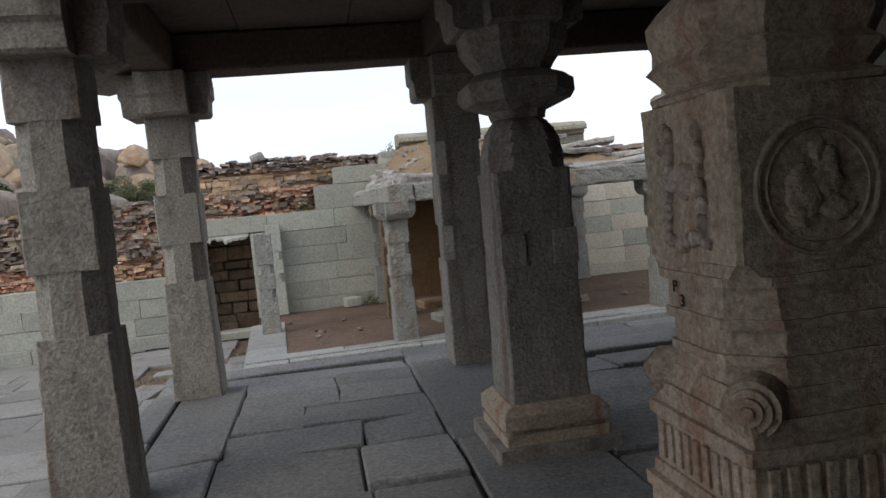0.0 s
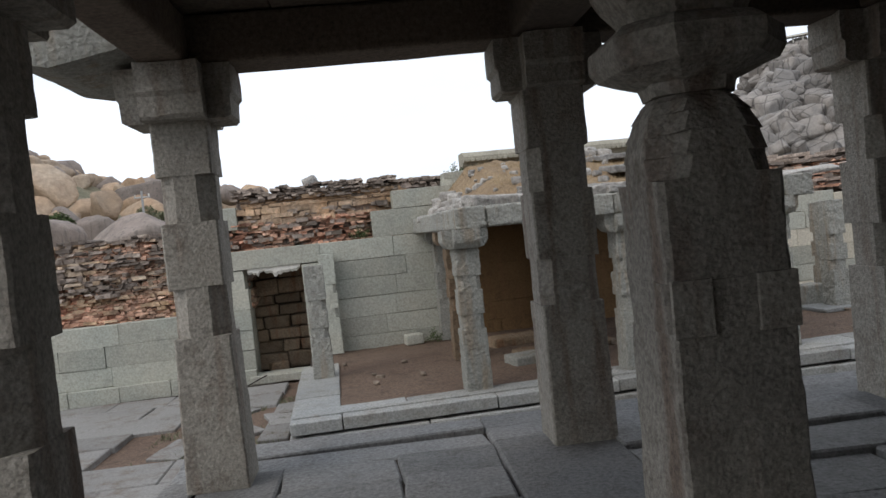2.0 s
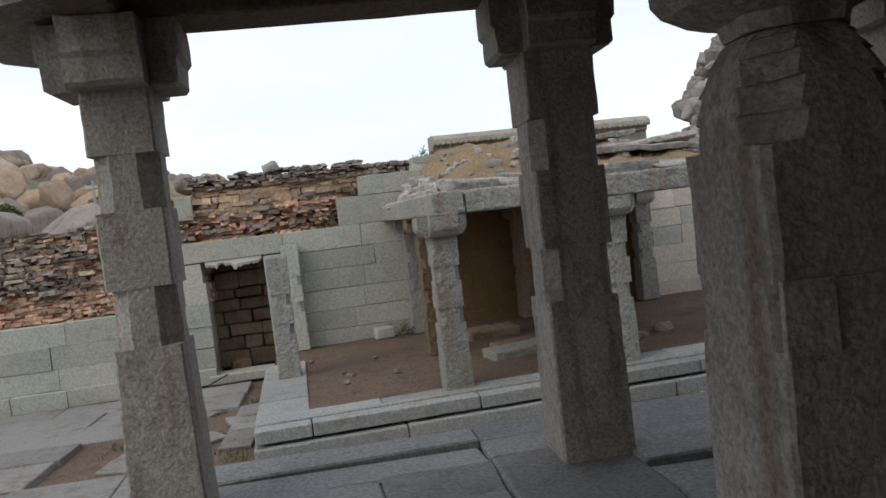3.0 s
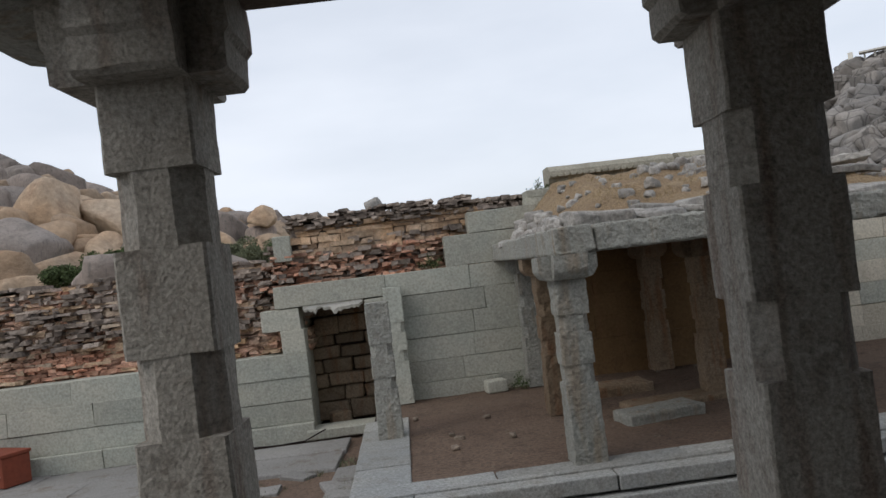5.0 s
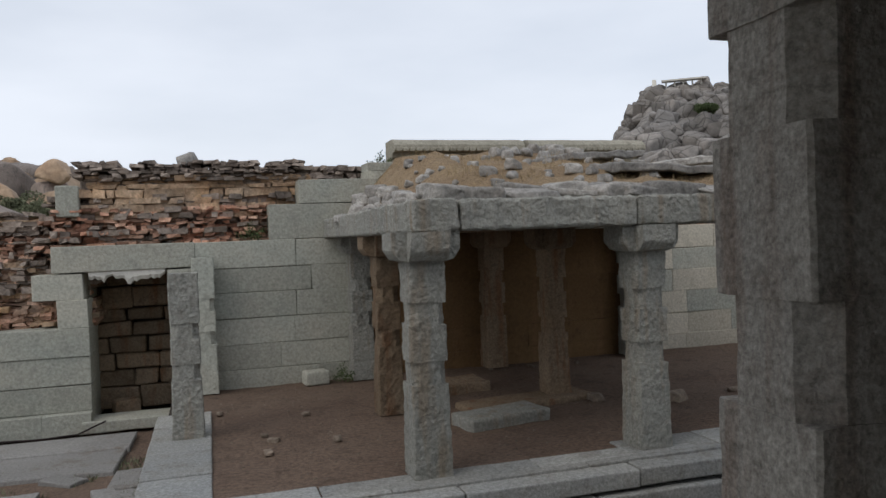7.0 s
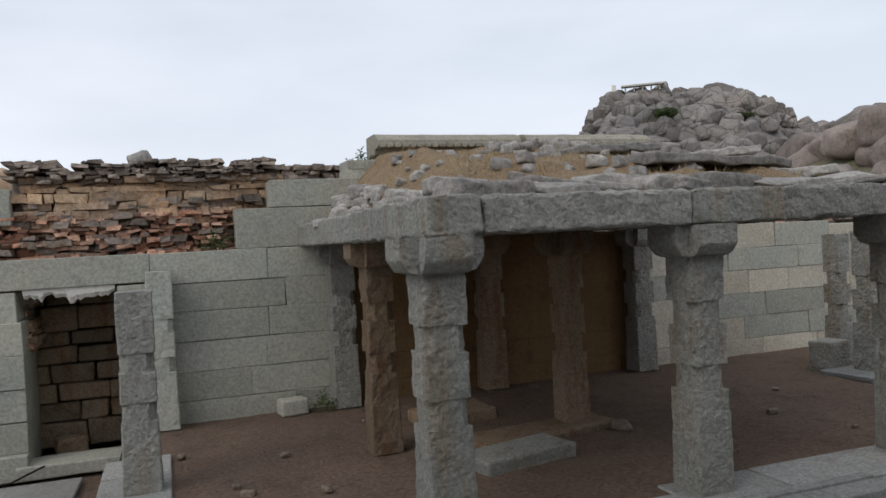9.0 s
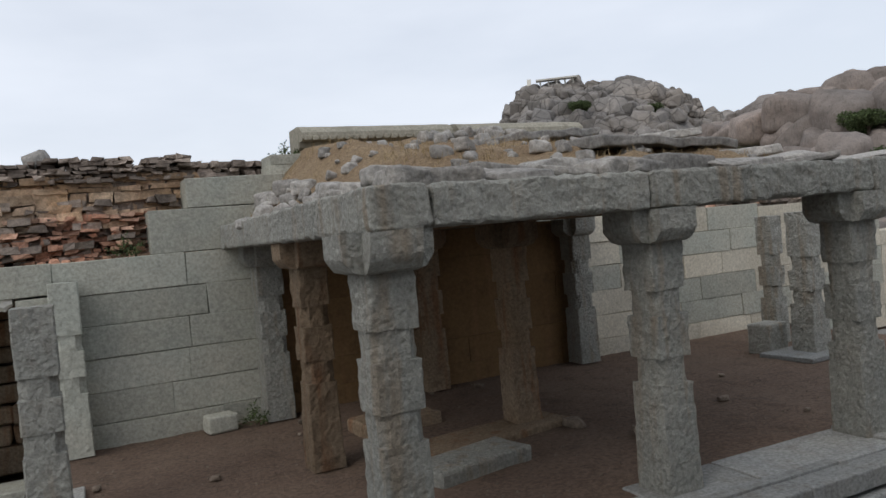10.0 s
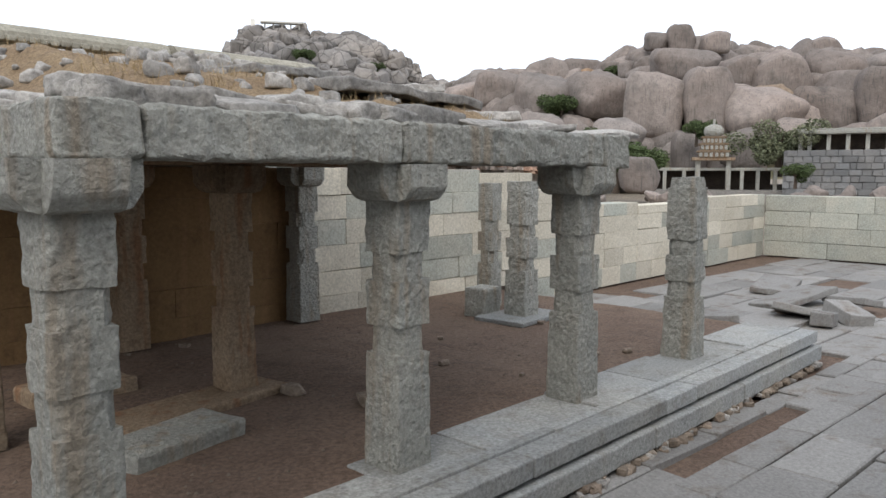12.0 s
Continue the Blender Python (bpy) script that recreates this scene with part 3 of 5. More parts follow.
def earth(u, v):
    z = PLAT - 0.015 + 0.02 * noise.noise(Vector((u, v, 1)) * 1.1) + 0.012 * noise.noise(Vector((u, v, 4)) * 5)
    return z


soil = sheet("earth_floor", PU0 + 0.3, PU1 - 0.05, PV0 + 0.4, PV1 + 0.02, 150, 80, earth, M_DIRT)
soil.parent = platform
part("core", rough_box(PU1 - PU0 - 0.2, PV1 - PV0 - 0.16, 0.42, 0.02, 0.6, 0.01, 2, at=((PU0 + PU1) / 2, (PV0 + PV1) / 2 + 0.04, PLAT - 0.26)), M_DARK, platform)


def run(parent, name, a, b, lengths, sy, sz, v, z, mat, seed, r=0.015, amp=0.005, along="u", jit=0.006):
    rng = random.Random(seed)
    u, k = a, 0
    while u < b - 0.05:
        ln = min(lengths[k % len(lengths)] * rng.uniform(0.85, 1.15), b - u)
        if b - u - ln < 0.3:
            ln = b - u
        size = (ln - 0.012, sy, sz) if along == "u" else (sy, ln - 0.012, sz)
        o = part(name, rough_box(*size, r, 0.22, amp, seed + k), mat, parent)
        pos = (u + ln / 2, v) if along == "u" else (v, u + ln / 2)
        o.location = (pos[0], pos[1] + rng.uniform(-jit, jit), z + rng.uniform(-jit, jit))
        u += ln
        k += 1


run(platform, "kerb_slab", PU0, PU1, (0.62, 2.1, 1.5, 1.25, 1.75), 0.30, 0.15, PV0 + 0.14, PLAT - 0.068, M_KERB, 10)
run(platform, "kerb_moulding", PU0 + 0.02, PU1 - 0.03, (2.1, 1.6, 1.9), 0.10, 0.03, PV0 + 0.25, PLAT + 0.018, M_KERB, 60, 0.01, 0.003)
run(platform, "edge_slab", PU0, 1.9, (1.3, 1.7), 0.36, 0.10, PV0 + 0.47, PLAT - 0.04, M_KERB, 20)
run(platform, "edge_slab", 1.9, PU1, (0.9, 1.4, 1.1), 0.62, 0.10, PV0 + 0.60, PLAT - 0.042, M_KERB, 30, jit=0.012)
run(platform, "edge_slab", PV0 + 0.3, 3.4, (1.1, 0.9, 1.3), 0.62, 0.14, PU0 + 0.31, PLAT - 0.05, M_KERB, 40, along="v")
run(platform, "lower_kerb", PU0 - 0.02, PU1 + 0.05, (1.7, 2.2, 1.4, 2.4), 0.34, 0.19, PV0 + 0.11, PLAT - 0.275, M_KERB, 50, 0.02, 0.008)
run(platform, "side_kerb", PV0 + 0.3, 3.4, (1.5, 1.8), 0.3, 0.2, PU0 + 0.16, PLAT - 0.25, M_KERB, 55, along="v")
rng = random.Random(7)
cob = [block_boulder("footing_stone", 60 + k, M_RUBBLE if k == 0 else M_PEBBLE, 0.3) for k in range(5)]
for k in range(260):
    u = rng.uniform(1.2, PU1 + 0.05)
    s = rng.uniform(0.022, 0.048)
    piece("footing_stone", rng.choice(cob), platform, pose(u, PV0 + rng.uniform(-0.09, 0.04), GROUND - 0.02 + s * 0.4 + rng.uniform(0, 0.05), rng.uniform(-15, 15), 0, rng.uniform(0, 360)) @ Matrix.Diagonal((s * 1.5, s, s * 0.8, 1)))

# pavilion pillars
HEWN = banded((PLAT, 0.22, 0.42, 0.73, 0.92, 1.27), 0.160, 0.172, 0.062, 0.94)
SHORT = banded((PLAT, 0.10, 0.28, 0.56, 0.74, 1.30), 0.165, 0.18, 0.065, 0.93)


def down(bands):
    return [(a - PLAT, b - PLAT, c, d, e, f) for a, b, c, d, e, f in bands]


hewn_label = "rough-hewn grey granite pillar with notched corners and bracket capital"
for k, (u, v) in enumerate(((0, 0), (2.19, 0.05), (4.38, 0.05))):
    pillar("pavilion_pillar", place(u, v, PLAT, random.uniform(-2, 2)), down(HEWN), (1.27 - PLAT, 0.60, 0.25, 0.35), M_HEWN, hewn_label, "pavilion pillars", 70 + k, 0.012, 13.0)
for k, (u, v) in enumerate(((0.22, 2.45), (2.36, 2.45))):
    pillar("pavilion_pillar", place(u, v, PLAT, random.uniform(-2, 2)), [(a, b, c * 0.88, d * 0.88, e, f) for a, b, c, d, e, f in down(HEWN)], (1.27 - PLAT, 0.56, 0.25, 0.31), M_HEWN_WARM, "brown-stained granite pillar with notched corners and bracket capital, darkened for shade", "pavilion pillars", 80 + k, 0.015, 9.0)
for k, (u, v) in enumerate(((0.36, 4.83), (2.45, 4.83), (4.88, 4.8))):
    pillar("pavilion_pillar", place(u, v, PLAT), down(HEWN), (1.27 - PLAT, 0.56, 0.25, 0.32), M_HEWN_WARM if k == 1 else M_HEWN, "granite wall pillar with notched corners against the block wall", "pavilion pillars", 90 + k, 0.012, 9.0)
pillar("broken_pillar", place(6.6, 0.05, PLAT, 2), down(SHORT) + [(1.30 - PLAT, 1.42 - PLAT, 0.15, 0.14, 0.02, 0.02)], None, M_HEWN, "free-standing grey granite pillar without its capital", "bare pillars", 101, 0.018, 9.0)
pillar("broken_pillar", place(7.15, 2.75, PLAT, 3), down(SHORT)[:4] + [(0.74 - PLAT, 1.34 - PLAT, 0.165, 0.16, 0.02, 0.02)], None, M_HEWN, "free-standing grey granite pillar on a flat footing slab", "bare pillars", 102, 0.018, 10.0)
pillar("broken_pillar", place(7.58, 3.7, PLAT, 5), [(a, b, c * 0.8, d * 0.8, e, f) for a, b, c, d, e, f in down(SHORT)], None, M_HEWN, "slim grey granite pillar standing behind another", "bare pillars", 103, 0.012, 9.0)
pillar("stub_pillar", place(-2.03, 2.25, PLAT, 1), [(a * 0.94, b * 0.94, c * 0.92, d * 0.92, e, f) for a, b, c, d, e, f in down(SHORT)], None, M_HEWN, "pale granite pillar without capital on the platform's edge", "bare pillars", 104, 0.008, 9.0)
pillar("stub_pillar", place(-1.85, 4.80, PLAT, 0), [(a, b, c * 0.9, d * 0.9, e, f) for a, b, c, d, e, f in down(SHORT)], None, M_WALL, "cream granite pilaster against the block wall", "bare pillars", 105, 0.008, 9.0)
tagged(mesh_object("footing_slab", rough_box(1.15, 0.8, 0.07, 0.015, 0.2, 0.006, 4), M_KERB), "flat granite footing slab on the earth floor", "slab").matrix_basis = place(7.15, 2.75, PLAT + 0.012, 4)
tagged(mesh_object("stone_block", rough_box(0.42, 0.36, 0.42, 0.03, 0.12, 0.012, 5), M_HEWN), "squat granite block on the earth floor", "stone block").matrix_basis = place(6.95, 3.3, PLAT + 0.19, 6)
tagged(mesh_object("stone_block", rough_box(1.0, 0.5, 0.2, 0.03, 0.14, 0.012, 6), M_HEWN), "long granite block lying on the earth floor", "stone block").matrix_basis = place(1.25, 1.5, PLAT + 0.02, 12)
tagged(mesh_object("stone_block", rough_box(1.7, 0.55, 0.16, 0.03, 0.16, 0.012, 7), M_HEWN_WARM), "stone sill slab at the inner pillar's foot", "stone block").matrix_basis = place(1.9, 2.3, PLAT - 0.035, 8)
tagged(mesh_object("stone_block", rough_box(0.9, 0.6, 0.25, 0.05, 0.14, 0.02, 8), M_HEWN_WARM), "worn block lying inside the pavilion", "stone block").matrix_basis = place(1.3, 3.4, PLAT + 0.0, 4)

# beams on the pavilion
for k, (ua, ub, mat) in enumerate(((0.30, 2.03, M_HEWN), (2.03, 4.45, M_HEWN), (4.45, 4.90, M_HEWN))):
    bm = rough_box(ub - ua - 0.012, 0.42, 0.27 + 0.02 * (k == 2), 0.03, 0.07, 0.02, 110 + k, scale=11)
    tagged(mesh_object("front_beam", bm, mat), "rough-hewn granite beam along the pavilion's front", "beam", "pavilion beams").matrix_basis = place((ua + ub) / 2, 0.02, 1.655)
bm = rough_box(0.40, 5.25, 0.28, 0.03, 0.09, 0.018, 120, scale=9)
tagged(mesh_object("side_beam", bm, M_HEWN), "rough-hewn granite beam along the pavilion's side", "beam", "pavilion beams").matrix_basis = place(0.09, 2.42, 1.655)
for u in (2.25, 4.55):
    tagged(mesh_object("inner_beam", rough_box(0.36, 4.4, 0.25, 0.03, 0.25, 0.012, 121, scale=6), M_HEWN_WARM), "stained granite beam across the pavilion, darkened for shade", "beam", "pavilion beams").matrix_basis = place(u, 2.65, 1.65)
tagged(mesh_object("inner_beam", rough_box(4.3, 0.34, 0.25, 0.03, 0.25, 0.012, 123, scale=6), M_HEWN_WARM), "stained granite beam across the pavilion, darkened for shade", "beam", "pavilion beams").matrix_basis = place(2.2, 2.45, 1.645)
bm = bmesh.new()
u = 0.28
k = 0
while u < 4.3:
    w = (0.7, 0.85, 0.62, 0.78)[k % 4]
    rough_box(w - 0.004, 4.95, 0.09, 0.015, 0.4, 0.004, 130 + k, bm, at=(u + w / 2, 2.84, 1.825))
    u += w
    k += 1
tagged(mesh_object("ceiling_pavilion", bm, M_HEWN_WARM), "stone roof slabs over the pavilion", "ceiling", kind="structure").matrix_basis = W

def mound(u, v):
    f = max(0.0, min(1.0, (v - 0.5) / 4.4))
    side = max(0.0, min(1.0, (u - 0.1) / 1.0)) * max(0.0, min(1.0, (5.3 - u) / 1.6))
    rough = 0.07 * noise.noise(Vector((u, v, 2)) * 2.2) + 0.045 * noise.noise(Vector((u, v, 3)) * 7) + 0.02 * noise.noise(Vector((u, v, 5)) * 17)
    lip = max(0.0, min(1.0, (v - 0.3) / 0.4))
    return 1.72 + (0.18 * lip + 0.84 * f ** 0.85) * side + rough * (0.25 + 0.75 * side)


# uneven slabs and stones along the roof edge
rng = random.Random(21)
edge_meshes = [block_boulder("roof_stone", 230 + k, M_RUBBLE, 0.25) for k in range(5)]
for row in range(2):
    u, k = 0.15, 0
    while u < 4.75:
        w = rng.uniform(0.22, 0.62) if u < 2.6 else rng.uniform(0.5, 1.1)
        h = rng.uniform(0.045, 0.085) if u < 2.6 else rng.uniform(0.03, 0.055)
        o = new("roof_stone", edge_meshes[(k + row) % 5])
        o.matrix_basis = place(u + w / 2, 0.22 + 0.3 * row + rng.uniform(-0.05, 0.07), 1.79 + h * 0.75 + 0.04 * row, rng.uniform(-15, 15)) @ pose(0, 0, 0, rng.uniform(-8, 8), rng.uniform(-6, 6), 0) @ Matrix.Diagonal((w * 0.54, rng.uniform(0.15, 0.22), h, 1))
        tagged(o, "weathered grey stone lying along the pavilion's roof edge", "stone", "roof edge stones")
        u += w * 0.93
        k += 1
for k, (u, v, w, d) in enumerate(((3.3, 1.3, 1.5, 0.8), (4.3, 1.5, 1.1, 0.9), (3.9, 2.4, 1.6, 0.8), (3.4, 3.3, 1.3, 0.9), (4.5, 3.4, 0.9, 1.1))):
    o = tagged(mesh_object("roof_slab", rough_box(w, d, 0.09, 0.03, 0.10, 0.035, 170 + k, scale=4), M_RUBBLE), "flat grey roof slab lying on the pavilion", "roof slab", "roof slabs")
    o.matrix_basis = place(u, v, mound(u, v) + 0.04, rng.uniform(-15, 15)) @ pose(0, 0, 0, rng.uniform(-4, 4), rng.uniform(-4, 4), 0)


o = tagged(sheet("roof_mound", -0.1, 4.95, 0.25, 5.4, 90, 80, mound, M_STRAW), "earth mound with dry grass on the pavilion roof", "earth mound")
o.matrix_basis = W
rng = random.Random(31)
vs, fs = [], []
for _ in range(5200):
    u, v = rng.uniform(0.1, 4.9), rng.uniform(0.7, 5.0)
    if noise.noise(Vector((u, v, 9)) * 1.4) < -0.05:
        continue
    z, a, h = mound(u, v) - 0.01, rng.uniform(0, 6.28), rng.uniform(0.04, 0.11)
    dx, dy, lx, ly = 0.004 * math.cos(a), 0.004 * math.sin(a), rng.uniform(-0.06, 0.06), rng.uniform(-0.06, 0.06)
    b = len(vs)
    vs += [(u - dx, v - dy, z), (u + dx, v + dy, z), (u + lx, v + ly, z + h)]
    fs.append((b, b + 1, b + 2))
me = bpy.data.meshes.new("dry_grass")
me.from_pydata(vs, [], fs)
me.materials.append(M_BLADE)
tagged(new("dry_grass", me), "straw-coloured dry grass on the roof mound", "grass", kind="stuff").matrix_basis = W
stone_meshes = [block_boulder("loose_stone", 200 + k, M_RUBBLE, 0.3) if k % 2 else boulder_mesh("loose_stone", 200 + k, M_RUBBLE, 2, 12) for k in range(6)]
for k in range(170):
    if k > 120:
        u, v, s = rng.uniform(0.12, 0.55), rng.uniform(0.4, 4.7), rng.uniform(0.04, 0.11)
    elif k < 34:
        u, v, s = rng.uniform(2.3, 4.7), rng.uniform(3.9, 4.7), rng.uniform(0.05, 0.12)
    else:
        u, v, s = rng.uniform(-0.1, 4.9), rng.uniform(0.6, 4.5), rng.uniform(0.025, 0.09)
    o = new("loose_stone", stone_meshes[k % 6])
    o.matrix_basis = place(u, v, mound(u, v) + s * 0.45, rng.uniform(0, 360)) @ Matrix.Diagonal((s * 1.3, s, s * 0.85, 1))
    tagged(o, "loose grey stone lying on the roof mound", "stone", "stones on the roof")
earth_meshes = [block_boulder("floor_stone", 270 + k, M_PEBBLE, 0.3) for k in range(3)]
for k in range(26):
    u, v, s = rng.uniform(-1.9, 8.5), rng.uniform(0.5, 4.6), rng.uniform(0.018, 0.05)
    if k < 3:
        u, v, s = ((3.0, 1.25, 0.09), (3.55, 1.6, 0.11), (2.7, 2.0, 0.08))[k]
    o = new("floor_stone", earth_meshes[k % 3])
    o.matrix_basis = place(u, v, PLAT + s * 0.35, rng.uniform(0, 360)) @ Matrix.Diagonal((s * 1.4, s, s * 0.6, 1))
    tagged(o, "small stone lying on the earth floor", "stone", "stones on the earth")

tagged(mesh_object("stone_block", rough_box(0.34, 0.26, 0.2, 0.03, 0.1, 0.012, 9), M_WALL), "small dressed stone at the foot of the wall", "stone block").matrix_basis = place(-0.35, 4.72, PLAT + 0.09, 10)

vs, fs = [], []
for _ in range(900):
    u, v = rng.uniform(-1.9, 8.8), rng.uniform(0.25, 4.9)
    s, a = rng.uniform(0.006, 0.022), rng.uniform(0, 6.28)
    z, q = earth(u, v), len(vs)
    for i in range(4):
        vs.append((u + s * 1.3 * math.cos(a + i * 1.57) * rng.uniform(0.6, 1.2), v + s * math.sin(a + i * 1.57) * rng.uniform(0.6, 1.2), z - 0.004))
    vs.append((u + rng.uniform(-0.3, 0.3) * s, v, z + s * 0.8))
    fs += [(q, q + 1, q + 4), (q + 1, q + 2, q + 4), (q + 2, q + 3, q + 4), (q + 3, q, q + 4)]
me = bpy.data.meshes.new("pebbles")
me.from_pydata(vs, [], fs)
me.materials.append(M_PEBBLE)
tagged(new("pebbles", me), "small pebbles strewn over the earth floor", "pebbles", kind="stuff").matrix_basis = W

# carved cornice above the mound
for k, (ua, ub) in enumerate(((1.05, 3.26), (3.33, 5.50))):
    t = thing("cornice", place((ua + ub) / 2, 5.55, 2.72), "carved granite cornice length with a scalloped lip", "cornice", "cornice lengths")
    prof = [(-0.12, 0.0), (0.25, 0.0), (0.25, 0.31), (-0.16, 0.31), (-0.27, 0.28), (-0.355, 0.21), (-0.365, 0.13), (-0.32, 0.10), (-0.22, 0.105), (-0.20, 0.03)]
    bm = prism(prof, ub - ua - 0.02, turn=90, seg=12)
    bmesh.ops.recalc_face_normals(bm, faces=list(bm.faces))
    bumps(bm, 0.006, 6, 210 + k)
    part("body", bm, M_CORNICE, t).matrix_basis = pose(0, 0, 0, 0, 0, 0)
    for i in range(int((ub - ua) / 0.11)):
        o = part("scallop", rough_box(0.085, 0.05, 0.06, 0.02, 0.1, 0.002, i), M_CORNICE, t)
        o.location = (-(ub - ua) / 2 + 0.08 + i * 0.11, -0.36, 0.135)
    for i in range(2):
        o = part("under_course", rough_box((ub - ua) / 2 - 0.02, 0.5, 0.2, 0.02, 0.2, 0.01, 5 + i), M_CORNICE, t)
        o.location = (-(ub - ua) / 4 + i * (ub - ua) / 2, 0.10, -0.105)

# ---- enclosure wall of dressed blocks ----
wall = thing("wall_back", W, "enclosure wall of dressed greenish-grey granite blocks", "wall", kind="structure")
WV = 5.0


def wall_block(u0, u1, z0, z1, mat, rng, depth=0.5, v=WV, proud=0.0):
    bm = cut_block(u1 - u0 - 0.003, depth, z1 - z0 - 0.002, rng, 0.002, 0.003) if mat is M_WALL_BROWN else cut_block(u1 - u0 - 0.005, depth, z1 - z0 - 0.004, rng, 0.008, 0.007)
    o = part("wall_block", bm, mat, wall)
    o.location = ((u0 + u1) / 2, v + depth / 2 - proud + rng.uniform(-0.008, 0.008), (z0 + z1) / 2)
    return o


rng = random.Random(41)
door_u0, door_u1 = -3.36, -2.32
left = [(-1.02, -0.72), (-0.72, -0.36), (-0.36, 0.03), (0.03, 0.42)]
for r, (z0, z1) in enumerate(left):
    u = -11.5 + 0.4 * (r % 2)
    while u < door_u0 - 0.02:
        w = rng.uniform(0.8, 1.6)
        u1 = u + w if door_u0 - u - w > 0.5 else door_u0
        wall_block(u, u1, z0, z1, M_WALL, rng, proud=0.12 if r == 0 else 0.0)
        u = u1
wall_block(-3.75, door_u0, 0.42, 0.80, M_WALL, rng)
wall_block(-4.05, door_u0 - 0.05, 0.80, 1.15, M_WALL, rng)
o = wall_block(-3.80, -1.95, 1.17, 1.53, M_WALL, rng, 0.55)
wall_block(-2.32, -1.95, -1.0, 1.16, M_WALL, rng)
right = [(-0.62, -0.34), (-0.34, 0.02), (0.02, 0.40), (0.40, 0.77), (0.77, 1.13), (1.13, 1.52)]
for r, (z0, z1) in enumerate(right):
    u = -1.95
    k = 0
    while u < 10.4:
        w = rng.uniform(0.9, 1.7) if u < 1 else rng.uniform(0.75, 1.5)
        u1 = min(u + w, 10.4)
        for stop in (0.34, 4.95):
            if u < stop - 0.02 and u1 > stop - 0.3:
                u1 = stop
        # blocks behind the roofed stretch take the stained colour with shade painted in
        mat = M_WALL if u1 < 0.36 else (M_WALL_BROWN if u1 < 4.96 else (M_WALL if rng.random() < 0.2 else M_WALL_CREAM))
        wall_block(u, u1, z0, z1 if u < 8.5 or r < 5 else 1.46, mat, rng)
        u = u1
for u0, u1, z0, z1 in ((-0.9, 0.35, 1.52, 2.04), (-0.46, 0.75, 2.04, 2.40), (0.35, 1.2, 1.52, 2.04), (0.60, 1.15, 2.40, 2.53), (0.62, 1.3, 2.53, 2.66)):
    wall_block(u0, u1, z0, z1, M_WALL, rng, v=WV + (0.2 if z0 > 2.3 else 0.02))
for u in (1.3, 2.6, 3.9):
    wall_block(u, u + 1.3, 1.40, 2.0, M_WALL, rng, v=WV + 0.515)
    wall_block(u, u + 1.25, 2.0, 2.5, M_WALL, rng, v=WV + 0.3)
# lower lengths beyond the pavilion, to the far corner
FAR_U = 22.2
steps = ((10.4, 12.0, 1.13), (12.0, 14.5, 0.80), (14.5, 18.3, 0.72), (18.3, FAR_U, 0.84))
for ua, ub, top in steps:
    z = -1.02
    for h in (0.42, 0.40, 0.36, 0.36, 0.33, 0.33):
        z1 = min(z + h, top)
        if z1 - z < 0.12:
            break
        u = ua
        while u < ub - 0.02:
            w = rng.uniform(0.7, 1.4)
            u1 = u + w if ub - u - w > 0.45 else ub
            wall_block(u, u1, z, z1, M_WALL_CREAM if rng.random() < 0.7 else M_WALL, rng)
            u = u1
        z = z1
far_wall = thing("wall_far", W, "far enclosure wall of pale dressed granite blocks", "wall", kind="structure")
z = -1.02
for r, h in enumerate((0.46, 0.46, 0.44, 0.48)):
    v, stop = WV - 0.02, (-12 if r < 2 else (-12 if r == 2 else 1.6))
    while v > stop:
        w = rng.uniform(1.0, 1.9)
        bm = cut_block(0.5, w - 0.008, h - 0.008, rng, 0.006, 0.012)
        o = part("wall_block", bm, M_WALL, far_wall)
        o.location = (FAR_U + 0.25, v - w / 2, z + h / 2)
        v -= w
    z += h
for ua, ub, z0, z1 in ((-11.4, -3.5, -1.0, 0.38), (-1.9, 10.35, -0.6, 1.40), (10.4, FAR_U, -1.0, 0.64)):
    o = part("joint_core", rough_box(ub - ua, 0.3, z1 - z0, 0.02, 1.0, 0.005, 3), M_HEWN_WARM, wall)
    o.location = ((ua + ub) / 2, WV + 0.27, (z0 + z1) / 2)
o = part("joint_core", rough_box(0.3, 15.0, 1.2, 0.02, 1.0, 0.005, 3), M_DARK, far_wall)
o.location = (FAR_U + 0.28, -3.0, -0.4)
# side and rear walls that close the courtyard out of sight
for name, size, at in (("wall_left", (0.5, 30, 1.5), (-11.7, -10.0, -0.25)), ("wall_rear", (34, 0.5, 1.5), (5.3, -25, -0.25))):
    tagged(mesh_object(name, rough_box(*size, 0.03, 1.0, 0.02, 3), M_WALL), "plain granite enclosure wall", "wall", kind="structure").matrix_basis = W @ pose(*at)

# doorway: sill, broken fringe and the rubble masonry behind
tagged(mesh_object("door_sill", rough_box(1.3, 0.5, 0.16, 0.02, 0.2, 0.01, 8), M_WALL), "worn granite door sill", "sill", kind="structure").matrix_basis = place((door_u0 + door_u1) / 2, WV + 0.1, -0.93)
back = thing("doorway_back", W, "rubble masonry blocking the doorway", "wall", kind="structure")
z = -0.95
while z < 1.45:
    h = rng.uniform(0.2, 0.34)
    u = door_u0 - 0.9
    while u < door_u1 + 0.8:
        w = rng.uniform(0.3, 0.75)
        o = part("rubble_block", cut_block(w - 0.02, 0.3, h - 0.02, rng, 0.018, 0.02), M_HEWN_WARM, back)
        o.location = (u + w / 2, WV + 1.25 + rng.uniform(-0.03, 0.03), z + h / 2)
        u += w
    z += h
o = part("backing", rough_box(2.9, 0.2, 2.6, 0.02, 0.6, 0.005, 3), M_DARK, back)
o.location = ((door_u0 + door_u1) / 2, WV + 1.52, 0.2)
